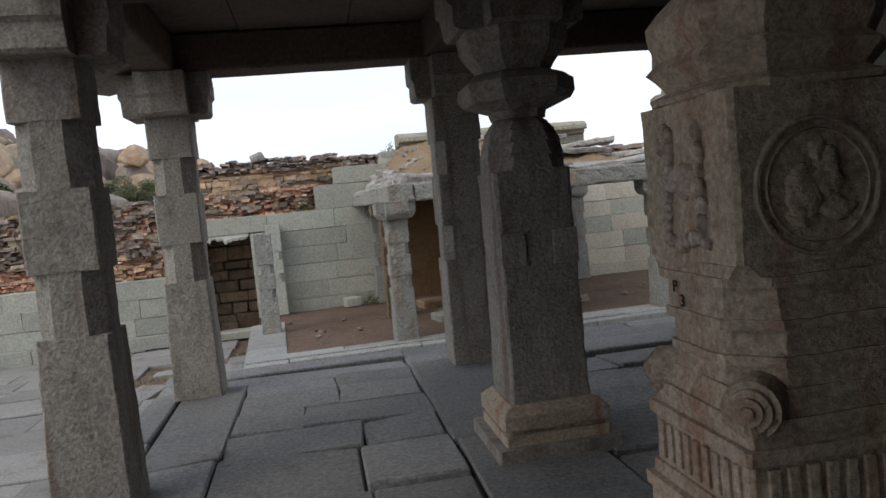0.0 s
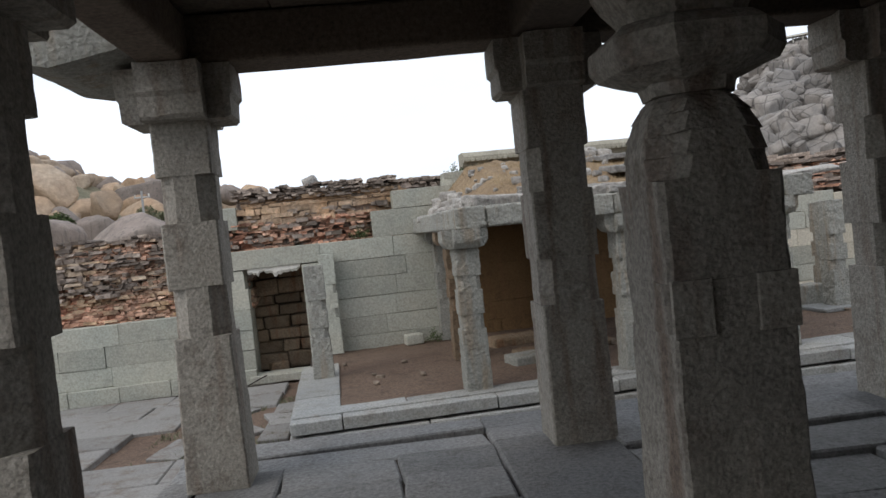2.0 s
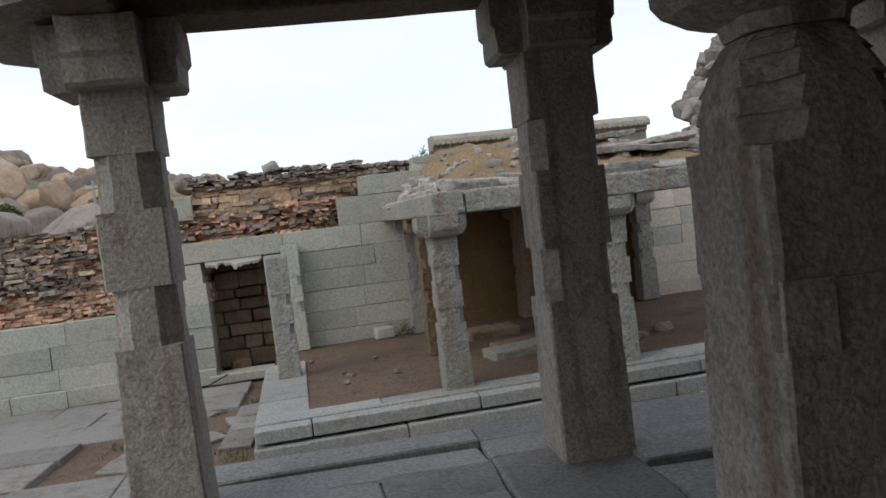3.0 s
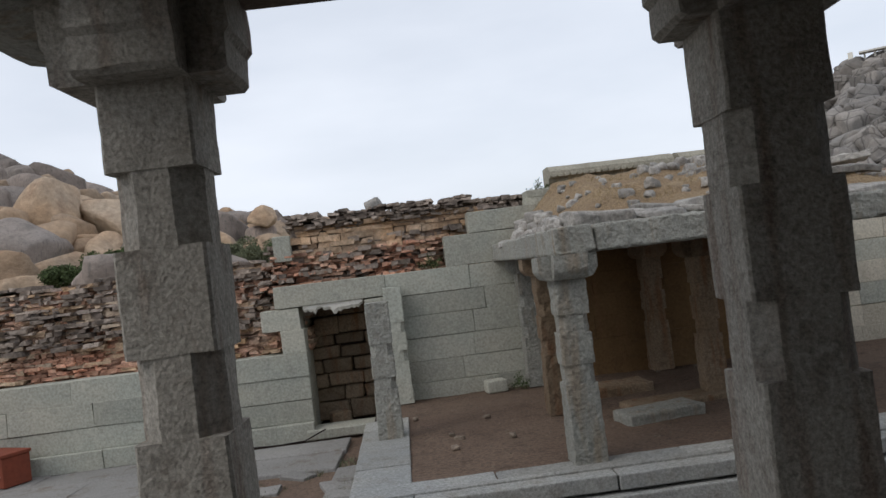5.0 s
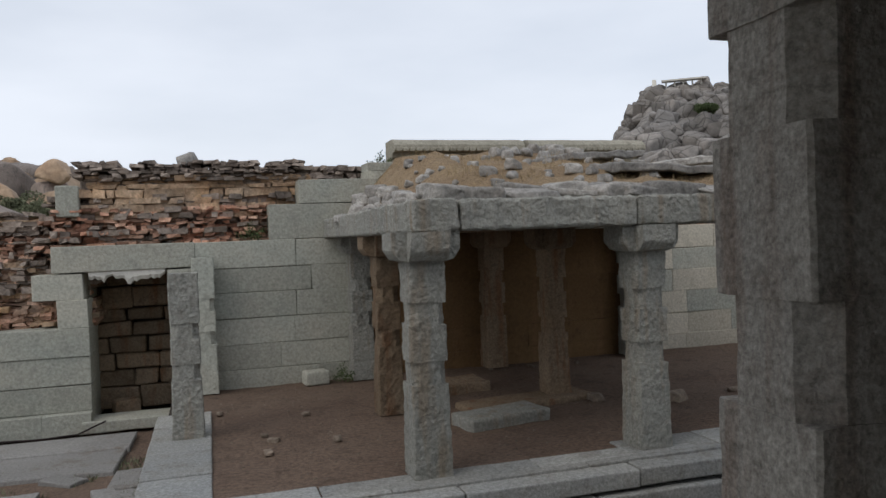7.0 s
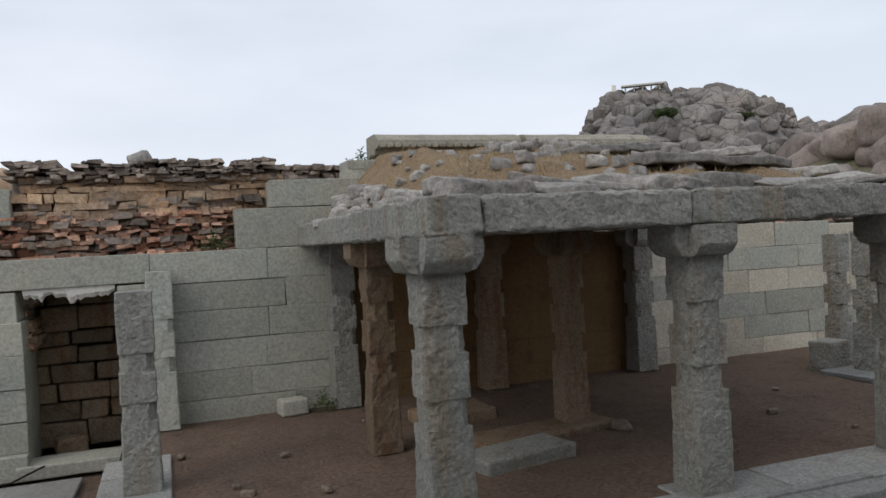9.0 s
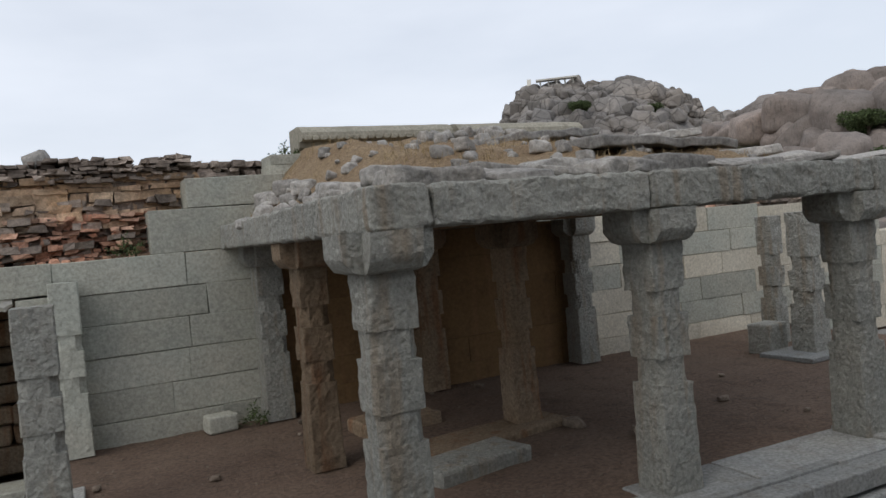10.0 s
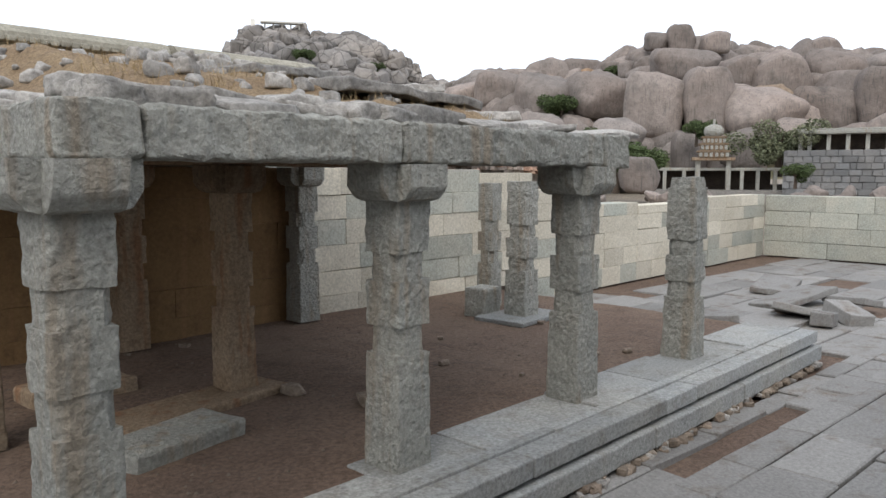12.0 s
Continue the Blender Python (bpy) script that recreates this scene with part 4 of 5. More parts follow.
for u in (door_u0 - 0.26, door_u1 + 0.26):
    o = part("passage_wall", rough_box(0.46, 0.8, 2.4, 0.02, 0.3, 0.012, 9), M_WALL, back)
    o.location = (u, WV + 0.9, 0.2)
o = part("passage_roof", rough_box(2.0, 0.9, 0.25, 0.02, 0.3, 0.02, 11), M_HEWN_WARM, back)
o.location = ((door_u0 + door_u1) / 2, WV + 1.0, 1.30)
bm = bmesh.new()
cols = []
for k in range(27):
    u = door_u0 + 0.02 + k * 0.038
    drop = 0.10 + 0.07 * noise.noise(Vector((k * 0.33, 2.1, 0))) + 0.05 * noise.noise(Vector((k * 0.9, 7.7, 0))) + 0.06 * math.exp(-((k - 15) / 4.0) ** 2)
    back_v = 0.16 + 0.05 * noise.noise(Vector((k * 0.4, 0, 3)))
    cols.append([bm.verts.new(q) for q in ((u, 0.03, 1.19), (u, 0.035, 1.17 - drop * 0.6), (u, 0.075, 1.17 - drop), (u, back_v + 0.1, 1.15 - drop * 0.5), (u, 0.3, 1.19))])
for a, b in zip(cols, cols[1:]):
    for e in range(5):
        bm.faces.new((a[e], a[(e + 1) % 5], b[(e + 1) % 5], b[e]))
bm.faces.new(cols[0])
bm.faces.new(cols[-1][::-1])
bmesh.ops.recalc_face_normals(bm, faces=list(bm.faces))
tagged(mesh_object("broken_plaster", bm, M_WHITE), "jagged pale broken stone edge hanging under the lintel", "plaster").matrix_basis = place(0, WV)
tagged(mesh_object("stone_block", rough_box(0.36, 0.26, 0.2, 0.03, 0.1, 0.015, 31), M_HEWN_WARM), "loose stone inside the doorway", "stone block").matrix_basis = place(door_u0 + 0.35, WV + 0.8, -0.85, 20)

# ---- brick and laterite core above the wall ----
core = thing("brick_core", W, "eroded brick and laterite wall core above the granite", "wall", kind="structure")


def strata(ua, ub, za, zb, v, lean, hs, ws, seed, skip=0.0, wob=0.045):
    rng = random.Random(seed)
    out, z = [], za
    while z < zb:
        h = rng.uniform(*hs)
        u = ua + rng.uniform(-0.15, 0.1)
        shift = rng.uniform(-wob, wob)
        while u < ub:
            w = rng.uniform(*ws)
            top = zb + 0.1 * noise.noise(Vector((u * 0.9, seed, 0)))
            if z < top and rng.random() > skip:
                d = v + lean * (z - za) + shift + rng.uniform(-wob, wob) + 0.12 * noise.noise(Vector((u * 0.8, z * 1.6, seed)))
                out.append((u, u + w - 0.004, d, d + 0.9, z, z + h - 0.006))
            u += w
        z += h
    return out


def add_strata(name, boxes, mat, seed, label):
    me = boxes_mesh(name, boxes, mat, 0.026, seed)
    o = new(name, me)
    o.parent = core
    tagged(o, label, kind="stuff")


add_strata("brick_layers", strata(-11.5, -3.4, 0.40, 1.85, WV + 0.35, 0.42, (0.045, 0.07), (0.07, 0.2), 1, 0.05), M_BRICK, 1, "thin red brick courses, broken and eroded")
add_strata("crust_layers", strata(-11.5, -3.4, 0.9, 2.02, WV + 0.42, 0.40, (0.04, 0.09), (0.06, 0.25), 2, 0.4, 0.1), M_CRUST, 2, "grey lichened mortar crust")
add_strata("laterite_layers", strata(-11.5, -3.4, 0.45, 1.95, WV + 0.36, 0.42, (0.04, 0.09), (0.08, 0.28), 8, 0.45, 0.1), M_LATERITE, 8, "pale laterite and mortar layers")
add_strata("brick_layers", strata(-3.9, 0.0, 1.45, 2.05, WV + 0.38, 0.15, (0.045, 0.075), (0.07, 0.2), 3, 0.1, 0.09), M_BRICK, 3, "thin red brick courses, broken and eroded")
add_strata("laterite_layers", strata(-3.45, -0.3, 1.9, 2.48, WV + 0.50, 0.1, (0.06, 0.14), (0.10, 0.4), 4, 0.0, 0.05), M_LATERITE, 4, "orange laterite layers")
add_strata("crust_layers", strata(-3.45, -0.35, 2.44, 2.72, WV + 0.42, 0.25, (0.03, 0.06), (0.05, 0.2), 5, 0.1, 0.1), M_CRUST, 5, "dark lichened crust along the broken top")
add_strata("crust_layers", strata(-3.9, 0.1, 1.5, 2.2, WV + 0.40, 0.15, (0.04, 0.09), (0.06, 0.24), 6, 0.55, 0.12), M_CRUST, 6, "grey lichened mortar crust")
add_strata("crust_layers", strata(-0.4, 0.9, 2.35, 2.66, WV + 0.75, 0.2, (0.04, 0.08), (0.06, 0.22), 9, 0.0, 0.1), M_CRUST, 9, "grey lichened mortar crust")
add_strata("crust_layers", strata(5.0, 12.5, 1.45, 2.45, WV + 0.9, 1.3, (0.05, 0.11), (0.12, 0.5), 7, 0.25, 0.2), M_CRUST, 7, "dark rubble and mortar heap")
add_strata("brick_layers", strata(5.2, 12.0, 1.45, 2.2, WV + 0.85, 1.3, (0.05, 0.08), (0.1, 0.35), 10, 0.55, 0.2), M_BRICK, 10, "broken brick courses")
part("core_fill", rough_box(8.2, 1.6, 2.6, 0.05, 0.5, 0.03, 4, at=(-7.5, WV + 1.9, 0.5)), M_CRUST, core)
part("core_fill", rough_box(3.2, 1.2, 0.95, 0.05, 0.5, 0.03, 5, at=(-1.9, WV + 1.2, 2.0)), M_CRUST, core)
part("core_fill", rough_box(8.5, 2.4, 2.2, 0.05, 0.5, 0.05, 6, at=(8.3, WV + 2.4, 0.6)), M_CRUST, core)
tagged(mesh_object("standing_stone", rough_box(0.30, 0.2, 0.44, 0.02, 0.1, 0.008, 7), M_WALL), "pale dressed stone standing upright on the brick core", "stone block").matrix_basis = place(-3.62, WV + 0.45, 2.16)
o = new("loose_stone", stone_meshes[2])
o.matrix_basis = place(-2.0, WV + 1.1, 2.80) @ Matrix.Diagonal((0.26, 0.2, 0.17, 1))
tagged(o, "pale stone lying on top of the brick core", "stone", "stones on the roof")

# ---- paving ----
pave = thing("pavement", pose(0, 0, 0), "uneven pale granite paving slabs of the courtyard", "pavement", kind="structure")


def paving(parent, name, x0, x1, y0, y1, z, thick, mat, seed, rows=(0.55, 0.9), lens=(0.8, 1.9), along="x", lift_z=0.014, gap=0.014, miss=0.0, m=Matrix(), jit=0.014, bare=()):
    rng = random.Random(seed)
    a0, a1, b0, b1 = (x0, x1, y0, y1) if along == "x" else (y0, y1, x0, x1)
    b = b0
    while b < b1 - 0.02:
        h = rng.uniform(*rows)
        if b1 - b - h < rows[0] * 0.6:
            h = b1 - b
        a = a0
        while a < a1 - 0.02:
            w = rng.uniform(*lens)
            if a1 - a - w < lens[0] * 0.6:
                w = a1 - a
            ca, cb = (a + w / 2, b + h / 2) if along == "x" else (b + h / 2, a + w / 2)
            if rng.random() >= miss and not any(p < ca < q and f < cb < g for p, q, f, g in bare):
                sx, sy = (w, h) if along == "x" else (h, w)
                bm = cut_block(sx - gap, sy - gap, thick, rng, jit, 0.014)
                o = part(name, bm, mat, parent)
                o.matrix_basis = m @ pose(ca, cb, z - thick / 2 + rng.uniform(-lift_z, lift_z), rng.uniform(-0.4, 0.4), rng.uniform(-0.4, 0.4), rng.uniform(-0.6, 0.6))
            a += w
        b += h


# hall floor: long slabs along the pillar rows, cross slabs between them
paving(hall_base, "floor_slab", -1.62, 0.69, 7.13, 7.86, 0.0, 0.14, M_FLOOR, 1, (0.36, 0.37), (2.2, 2.4), jit=0.024)
paving(hall_base, "floor_slab", 0.69, 7.2, 7.13, 7.86, 0.0, 0.14, M_FLOOR, 2, (0.36, 0.37), (2.2, 3.2), jit=0.024)
for k, (xa, xb) in enumerate(((-1.62, -1.33), (-1.33, -0.78), (0.69, 1.5), (3.3, 4.1), (5.8, 6.5))):
    paving(hall_base, "floor_slab", xa, xb, -2.0, 7.13, 0.0, 0.14, M_FLOOR, 3 + k, (xb - xa, xb - xa + 0.001), (1.5, 2.4), along="y", jit=0.024)
for k, (ya, yb) in enumerate(((6.58, 7.13), (5.98, 6.58), (5.45, 5.98), (4.9, 5.45), (4.1, 4.9), (3.5, 4.1), (2.7, 3.5), (2.0, 2.7), (1.0, 2.0), (0.0, 1.0), (-1.0, 0.0), (-2.0, -1.0))):
    paving(hall_base, "floor_slab", -0.78, 0.69, ya, yb, 0.0, 0.14, M_FLOOR, 20 + k, (yb - ya, yb - ya + 0.001), (0.45, 0.95), jit=0.024)
    for i, (xa, xb) in enumerate(((1.5, 3.3), (4.1, 5.8))):
        paving(hall_base, "floor_slab", xa, xb, ya, yb, 0.0, 0.14, M_FLOOR, 40 + k * 2 + i, (yb - ya, yb - ya + 0.001), (0.8, 1.7), jit=0.024)
for k in range(7):
    o = part("plinth_course", rough_box(1.28, 0.2, 0.84, 0.02, 0.3, 0.01, k), M_KERB, hall_base)
    o.location = (-0.97 + k * 1.29, FLOOR_Y1 - 0.13, -0.57)
    o = part("plinth_course", rough_box(0.2, 1.45, 0.84, 0.02, 0.3, 0.01, k), M_KERB, hall_base)
    o.location = (FLOOR_X0 + 0.13, 6.9 - k * 1.46, -0.57)

paving(pave, "paving_slab", -9.0, -1.85, -2.0, 16.1, GROUND, 0.12, M_PAVE, 70, (0.7, 1.2), (1.0, 2.2), miss=0.03, bare=((-3.6, -1.4, 11.6, 14.5),))
paving(pave, "paving_slab", -1.85, -1.42, 10.8, 16.1, GROUND - 0.02, 0.12, M_PAVE, 76, (0.43, 0.431), (0.7, 1.3), along="y", miss=0.35)
paving(pave, "paving_slab", -1.85, 11.0, 8.0, 10.75, GROUND, 0.12, M_PAVE, 71, (0.45, 0.8), (0.6, 1.4), miss=0.02)
paving(pave, "paving_slab", 3.5, 11.0, 10.55, 11.3, GROUND - 0.01, 0.12, M_PAVE, 75, (0.4, 0.6), (0.6, 1.3), miss=0.15)
paving(pave, "paving_slab", 7.3, 22.8, -2.0, 8.0, GROUND, 0.12, M_PAVE, 72, (0.6, 1.0), (0.9, 1.9), miss=0.03)
paving(pave, "paving_slab", 11.0, 22.9, 8.0, 16.6, GROUND, 0.12, M_PAVE, 73, (0.6, 1.0), (0.9, 1.9), miss=0.05, lift_z=0.02)
paving(pave, "paving_slab", 10.5, 13.0, 12.5, 16.9, GROUND + 0.05, 0.12, M_PAVE, 74, (0.6, 1.0), (0.8, 1.5), miss=0.3, lift_z=0.06)
for k, (x, y, s, a, b, c) in enumerate(((13.2, 12.9, 1.3, 8, 12, 20), (14.6, 13.5, 1.5, -6, -9, -15), (13.6, 12.2, 0.8, 4, -10, 50), (12.8, 12.3, 0.6, 0, 6, 10), (15.0, 12.6, 0.9, 10, 4, 70), (11.6, 13.6, 1.3, -5, 7, 30), (16.0, 14.4, 1.4, 5, -5, 12))):
    o = tagged(mesh_object("fallen_slab", rough_box(s, s * 0.55, 0.22 if k in (2, 3) else 0.12, 0.02, 0.2, 0.015, 300 + k), M_PAVE), "displaced granite slab tilted on the paving", "slab", "displaced slabs")
    o.matrix_basis = pose(x, y, GROUND + 0.13, a, b, c)
rng = random.Random(58)
for k, (x, y, s) in enumerate(((-2.75, 13.6, 0.55), (-2.2, 12.6, 0.7), (-2.9, 12.2, 0.8), (-1.8, 13.5, 0.4), (-2.35, 14.2, 0.45))):
    o = tagged(mesh_object("fallen_slab", rough_box(s, s * 0.6, 0.08, 0.02, 0.15, 0.012, 330 + k), M_PAVE), "broken paving piece sunk in the bare earth", "slab", "displaced slabs")
    o.matrix_basis = pose(x, y, GROUND - 0.045, 2, -2, 37 * k)
vs, fs = [], []
for _ in range(3400):
    x, y = rng.uniform(-3.4, -1.45), rng.uniform(11.2, 14.9)
    if noise.noise(Vector((x, y, 3)) * 1.7) < 0.0:
        continue
    z, a, h = GROUND - 0.06, rng.uniform(0, 6.28), rng.uniform(0.03, 0.09)
    dx, dy, q = 0.008 * math.cos(a), 0.008 * math.sin(a), len(vs)
    vs += [(x - dx, y - dy, z), (x + dx, y + dy, z), (x + rng.uniform(-0.05, 0.05), y + rng.uniform(-0.05, 0.05), z + h)]
    fs.append((q, q + 1, q + 2))
me = bpy.data.meshes.new("ground_weeds")
me.from_pydata(vs, [], fs)
me.materials.append(M_LEAF_PALE)
tagged(new("ground_weeds", me), "sparse grey-green weeds on the bare earth", "weeds", kind="stuff")
bin_ = thing("red_box", pose(-7.25, 15.8, GROUND, 0, 0, -28), "rust-red painted box with a pale panel on the courtyard paving", "box")
part("body", rough_box(0.72, 0.46, 0.46, 0.02, 0.2, 0.004, 3, at=(0, 0, 0.23)), M_RED, bin_)
part("lid", rough_box(0.76, 0.50, 0.05, 0.01, 0.3, 0.003, 3, at=(0, 0, 0.485)), M_RED, bin_)
part("panel", rough_box(0.17, 0.02, 0.22, 0.006, 0.2, 0.002, 3, at=(0.2, -0.235, 0.27)), M_WHITE, bin_, "pale panel")
cab = bpy.data.curves.new("cable", "CURVE")
cab.dimensions, cab.bevel_depth = "3D", 0.012
sp = cab.splines.new("POLY")
pts = [(-4.6 + 0.18 * k, 4.72 + 0.04 * math.sin(k * 1.3), GROUND + 0.02 + (0.16 if k == 8 else 0) + (0.08 if k == 7 else 0)) for k in range(9)]
sp.points.add(len(pts) - 1)
for p, q in zip(sp.points, pts):
    p.co = (*q, 1)
cab.materials.append(M_MARK)
o = tagged(new("cable", cab), "black cable lying along the wall's foot", "cable")
o.matrix_basis = W

# ---- hills of boulders ----
BM = [boulder_mesh("boulder", 400 + k, M_BOULDER, 3, 12) for k in range(7)]
BT = [boulder_mesh("boulder", 440 + k, M_MESA, 3, 14) for k in range(2)] + [block_boulder("boulder", 480 + k, M_MESA, 0.3) for k in range(5)]
BB = [block_boulder("boulder", 460 + k, M_BOULDER) for k in range(7)]
BW = [boulder_mesh("boulder", 420 + k, M_BOULDER_W, 3, 12) for k in range(4)]


def hill(name, label, az0, az1, dist, depth, crest, foot, size, count, seed, warm=0.2, mat=M_HILL):
    """A slope under a crest given as (azimuth, elevation) pairs, strewn with boulders."""
    rng = random.Random(seed)
    t = thing(name, pose(0, 0, 0), label, "hill")
    na, nr = 60, 16

    def top(a):
        for (a0, e0), (a1, e1) in zip(crest, crest[1:]):
            if a0 <= a <= a1:
                return e0 + (e1 - e0) * (a - a0) / (a1 - a0)
        return crest[0][1] if a < crest[0][0] else crest[-1][1]

    def spot(a, f):
        d = dist + depth * f
        e = top(a)
        z = foot + (lift(e, dist + depth) - foot) * f ** 0.75
        return far(a, d, z)

    vs, fs = [], []
    for j in range(nr + 2):
        for i in range(na + 1):
            a = az0 + (az1 - az0) * i / na
            p = spot(a, min(1.0, j / nr)) if j <= nr else far(a, dist + depth * 1.9, foot)
            if 0 < j <= nr:
                p.z -= size * 0.45
                p += noise.noise_vector(p * (0.5 / size)) * size * 0.35
            vs.append(p)
    for j in range(nr + 1):
        for i in range(na):
            b = j * (na + 1) + i
            fs.append((b, b + 1, b + na + 2, b + na + 1))
    me = bpy.data.meshes.new("slope")
    me.from_pydata(vs, [], fs)
    me.polygons.foreach_set("use_smooth", [True] * len(me.polygons))
    me.materials.append(mat)
    o = new("slope", me)
    o.parent = t
    for k in range(count):
        a, f = rng.uniform(az0, az1), rng.uniform(0.05, 1.0) if k % 3 else rng.uniform(0.8, 1.0)
        s = size * rng.uniform(0.45, 1.15) * (1.15 - 0.35 * f)
        p = spot(a, f)
        meshes = BT if mat is M_MESA else (BW if rng.random() < warm else (BB if rng.random() < 0.6 else BM))
        m = Matrix.Translation((p.x, p.y, p.z - s * 0.35)) @ Euler((rng.uniform(-0.5, 0.5), rng.uniform(-0.5, 0.5), rng.uniform(0, 6.28))).to_matrix().to_4x4() @ Matrix.Diagonal((s * rng.uniform(0.9, 1.5), s * rng.uniform(0.8, 1.2), s * rng.uniform(0.65, 1.0), 1))
        piece("boulder", rng.choice(meshes), t, m)
    return t


hill("rocky_hill", "distant flat-topped hill of stacked grey-brown granite boulders", 27.0, 45.5, 190, 60,
     ((27.0, 6.6), (28.6, 8.5), (29.8, 10.0), (33.8, 10.1), (36.5, 9.9), (38.2, 9.6), (40.3, 8.7), (42.0, 7.0), (45.5, 5.6)), 6.0, 3.1, 299, 3, 0.0, M_MESA)
hill("boulder_ridge", "ridge of huge brown granite boulders", 42.0, 80.0, 70, 38,
     ((42.0, 5.7), (44.5, 6.4), (46.5, 7.0), (50.0, 7.3), (53.5, 7.3), (56.0, 8.0), (59.0, 8.6), (62.0, 8.9), (65.5, 8.0), (70.0, 8.0), (75.0, 7.2), (80.0, 7.0)), 1.0, 2.6, 260, 4, 0.12)
hill("boulder_slope", "scrubby slope with pale and ochre granite boulders", -48.0, -6.0, 38, 50,
     ((-48.0, 13.0), (-38.0, 12.0), (-29.0, 9.9), (-22.5, 7.6), (-19.0, 5.9), (-13.7, 5.6), (-10.0, 4.3), (-6.0, 2.5)), -0.3, 2.2, 280, 5, 0.65)

# the large single boulders of the ridge and the slope
big = ((59.1, 4.7, 76, 2.75, 2.6, 3.1, 0), (62.7, 4.9, 76, 2.5, 2.6, 3.1, 1), (61.0, 7.5, 84, 3.2, 2.8, 1.7, 2), (64.6, 6.9, 88, 1.9, 2.0, 1.8, 3), (67.2, 6.4, 88, 2.9, 2.6, 2.6, 4),
       (66.0, 4.2, 76, 3.4, 2.8, 2.0, 5), (70.8, 6.6, 92, 3.2, 2.8, 2.0, 6), (70.2, 4.0, 80, 3.0, 2.8, 2.3, 0), (73.5, 4.6, 80, 2.6, 2.6, 3.0, 1), (60.7, 9.3, 98, 1.7, 1.5, 1.6, 1), (59.1, 9.2, 98, 1.4, 1.3, 1.1, 2), (63.0, 9.0, 98, 1.6, 1.4, 1.3, 3),
       (69.9, 8.4, 104, 1.7, 1.4, 0.9, 4), (55.0, 5.6, 82, 2.8, 2.6, 2.2, 5), (51.6, 5.4, 84, 3.4, 3.0, 2.2, 6), (48.4, 5.9, 88, 3.4, 3.0, 2.0, 0), (45.8, 5.4, 90, 2.8, 2.4, 1.9, 3), (58.1, -0.1, 50, 1.25, 1.1, 1.1, 1), (61.6, 1.4, 70, 1.5, 1.4, 1.9, 2),
       (65.0, 1.7, 70, 1.7, 1.5, 1.7, 3), (54.2, 1.6, 62, 1.7, 1.6, 1.3, 4), (51.2, 2.8, 66, 2.0, 1.8, 1.6, 6), (56.5, 2.6, 70, 1.9, 1.8, 1.5, 5), (68.9, 2.2, 72, 2.2, 2.0, 1.6, 6))
for az, el, d, sx, sy, sz, k in big:
    o = new("boulder", BB[k])
    p = far(az, d, lift(el, d))
    o.matrix_basis = Matrix.Translation(p) @ Euler((0.06 * k, 0.05, -radians(az) + 0.12 * k)).to_matrix().to_4x4() @ Matrix.Diagonal((sx, sy, sz, 1))
    tagged(o, "huge rounded granite boulder stacked on the ridge", "boulder", "ridge boulders")
for az, el, d, sx, sy, sz, k, w in ((-19.6, 1.9, 34, 2.6, 2.2, 1.5, 0, 0), (-26.0, 1.6, 32, 2.6, 2.2, 1.5, 2, 0), (-9.6, 4.3, 58, 1.5, 1.3, 1.4, 1, 1), (-11.2, 4.6, 62, 1.2, 1.1, 1.0, 3, 0), (-28.5, 6.6, 60, 3.6, 3.0, 3.4, 2, 1), (-24.0, 6.0, 60, 3.0, 2.4, 2.2, 0, 1), (-20.5, 4.7, 55, 1.6, 1.4, 1.5, 3, 1), (-13.4, 5.4, 66, 1.7, 1.5, 1.2, 2, 1)):
    o = new("boulder", (BW if w else BM)[k])
    o.matrix_basis = Matrix.Translation(far(az, d, lift(el, d))) @ Euler((0.1 * k, 0.08, 0.7 * k)).to_matrix().to_4x4() @ Matrix.Diagonal((sx, sy, sz, 1))
    tagged(o, "large weathered granite boulder on the scrubby slope", "boulder", "slope boulders")


# ---- shrubs and trees ----
def leaf_mass(name, mat, radius, count, leaf, seed, squash=0.75):
    rng = random.Random(seed)
    cl = [(Vector((rng.gauss(0, 0.5), rng.gauss(0, 0.5), rng.gauss(0, 0.4) * squash)) * radius, rng.uniform(0.3, 0.55) * radius) for _ in range(14)]
    vs, fs = [], []
    for _ in range(count):
        c, r = rng.choice(cl)
        d = Vector((rng.gauss(0, 1), rng.gauss(0, 1), rng.gauss(0, 1))).normalized() * r * rng.uniform(0.6, 1.05)
        p = c + d
        a, b = Vector((rng.gauss(0, 1), rng.gauss(0, 1), rng.gauss(0, 1))).normalized() * leaf, Vector((rng.gauss(0, 1), rng.gauss(0, 1), rng.gauss(0, 1))).normalized() * leaf * 0.6
        k = len(vs)
        vs += [p - a, p + b, p + a, p - b]
        fs.append((k, k + 1, k + 2, k + 3))
    me = bpy.data.meshes.new(name)
    me.from_pydata(vs, [], fs)
    me.materials.append(mat)
    return me


crown_a, crown_b = leaf_mass("crown", M_LEAF, 0.8, 7000, 0.06, 1), leaf_mass("crown", M_LEAF_PALE, 0.8, 9000, 0.05, 2)


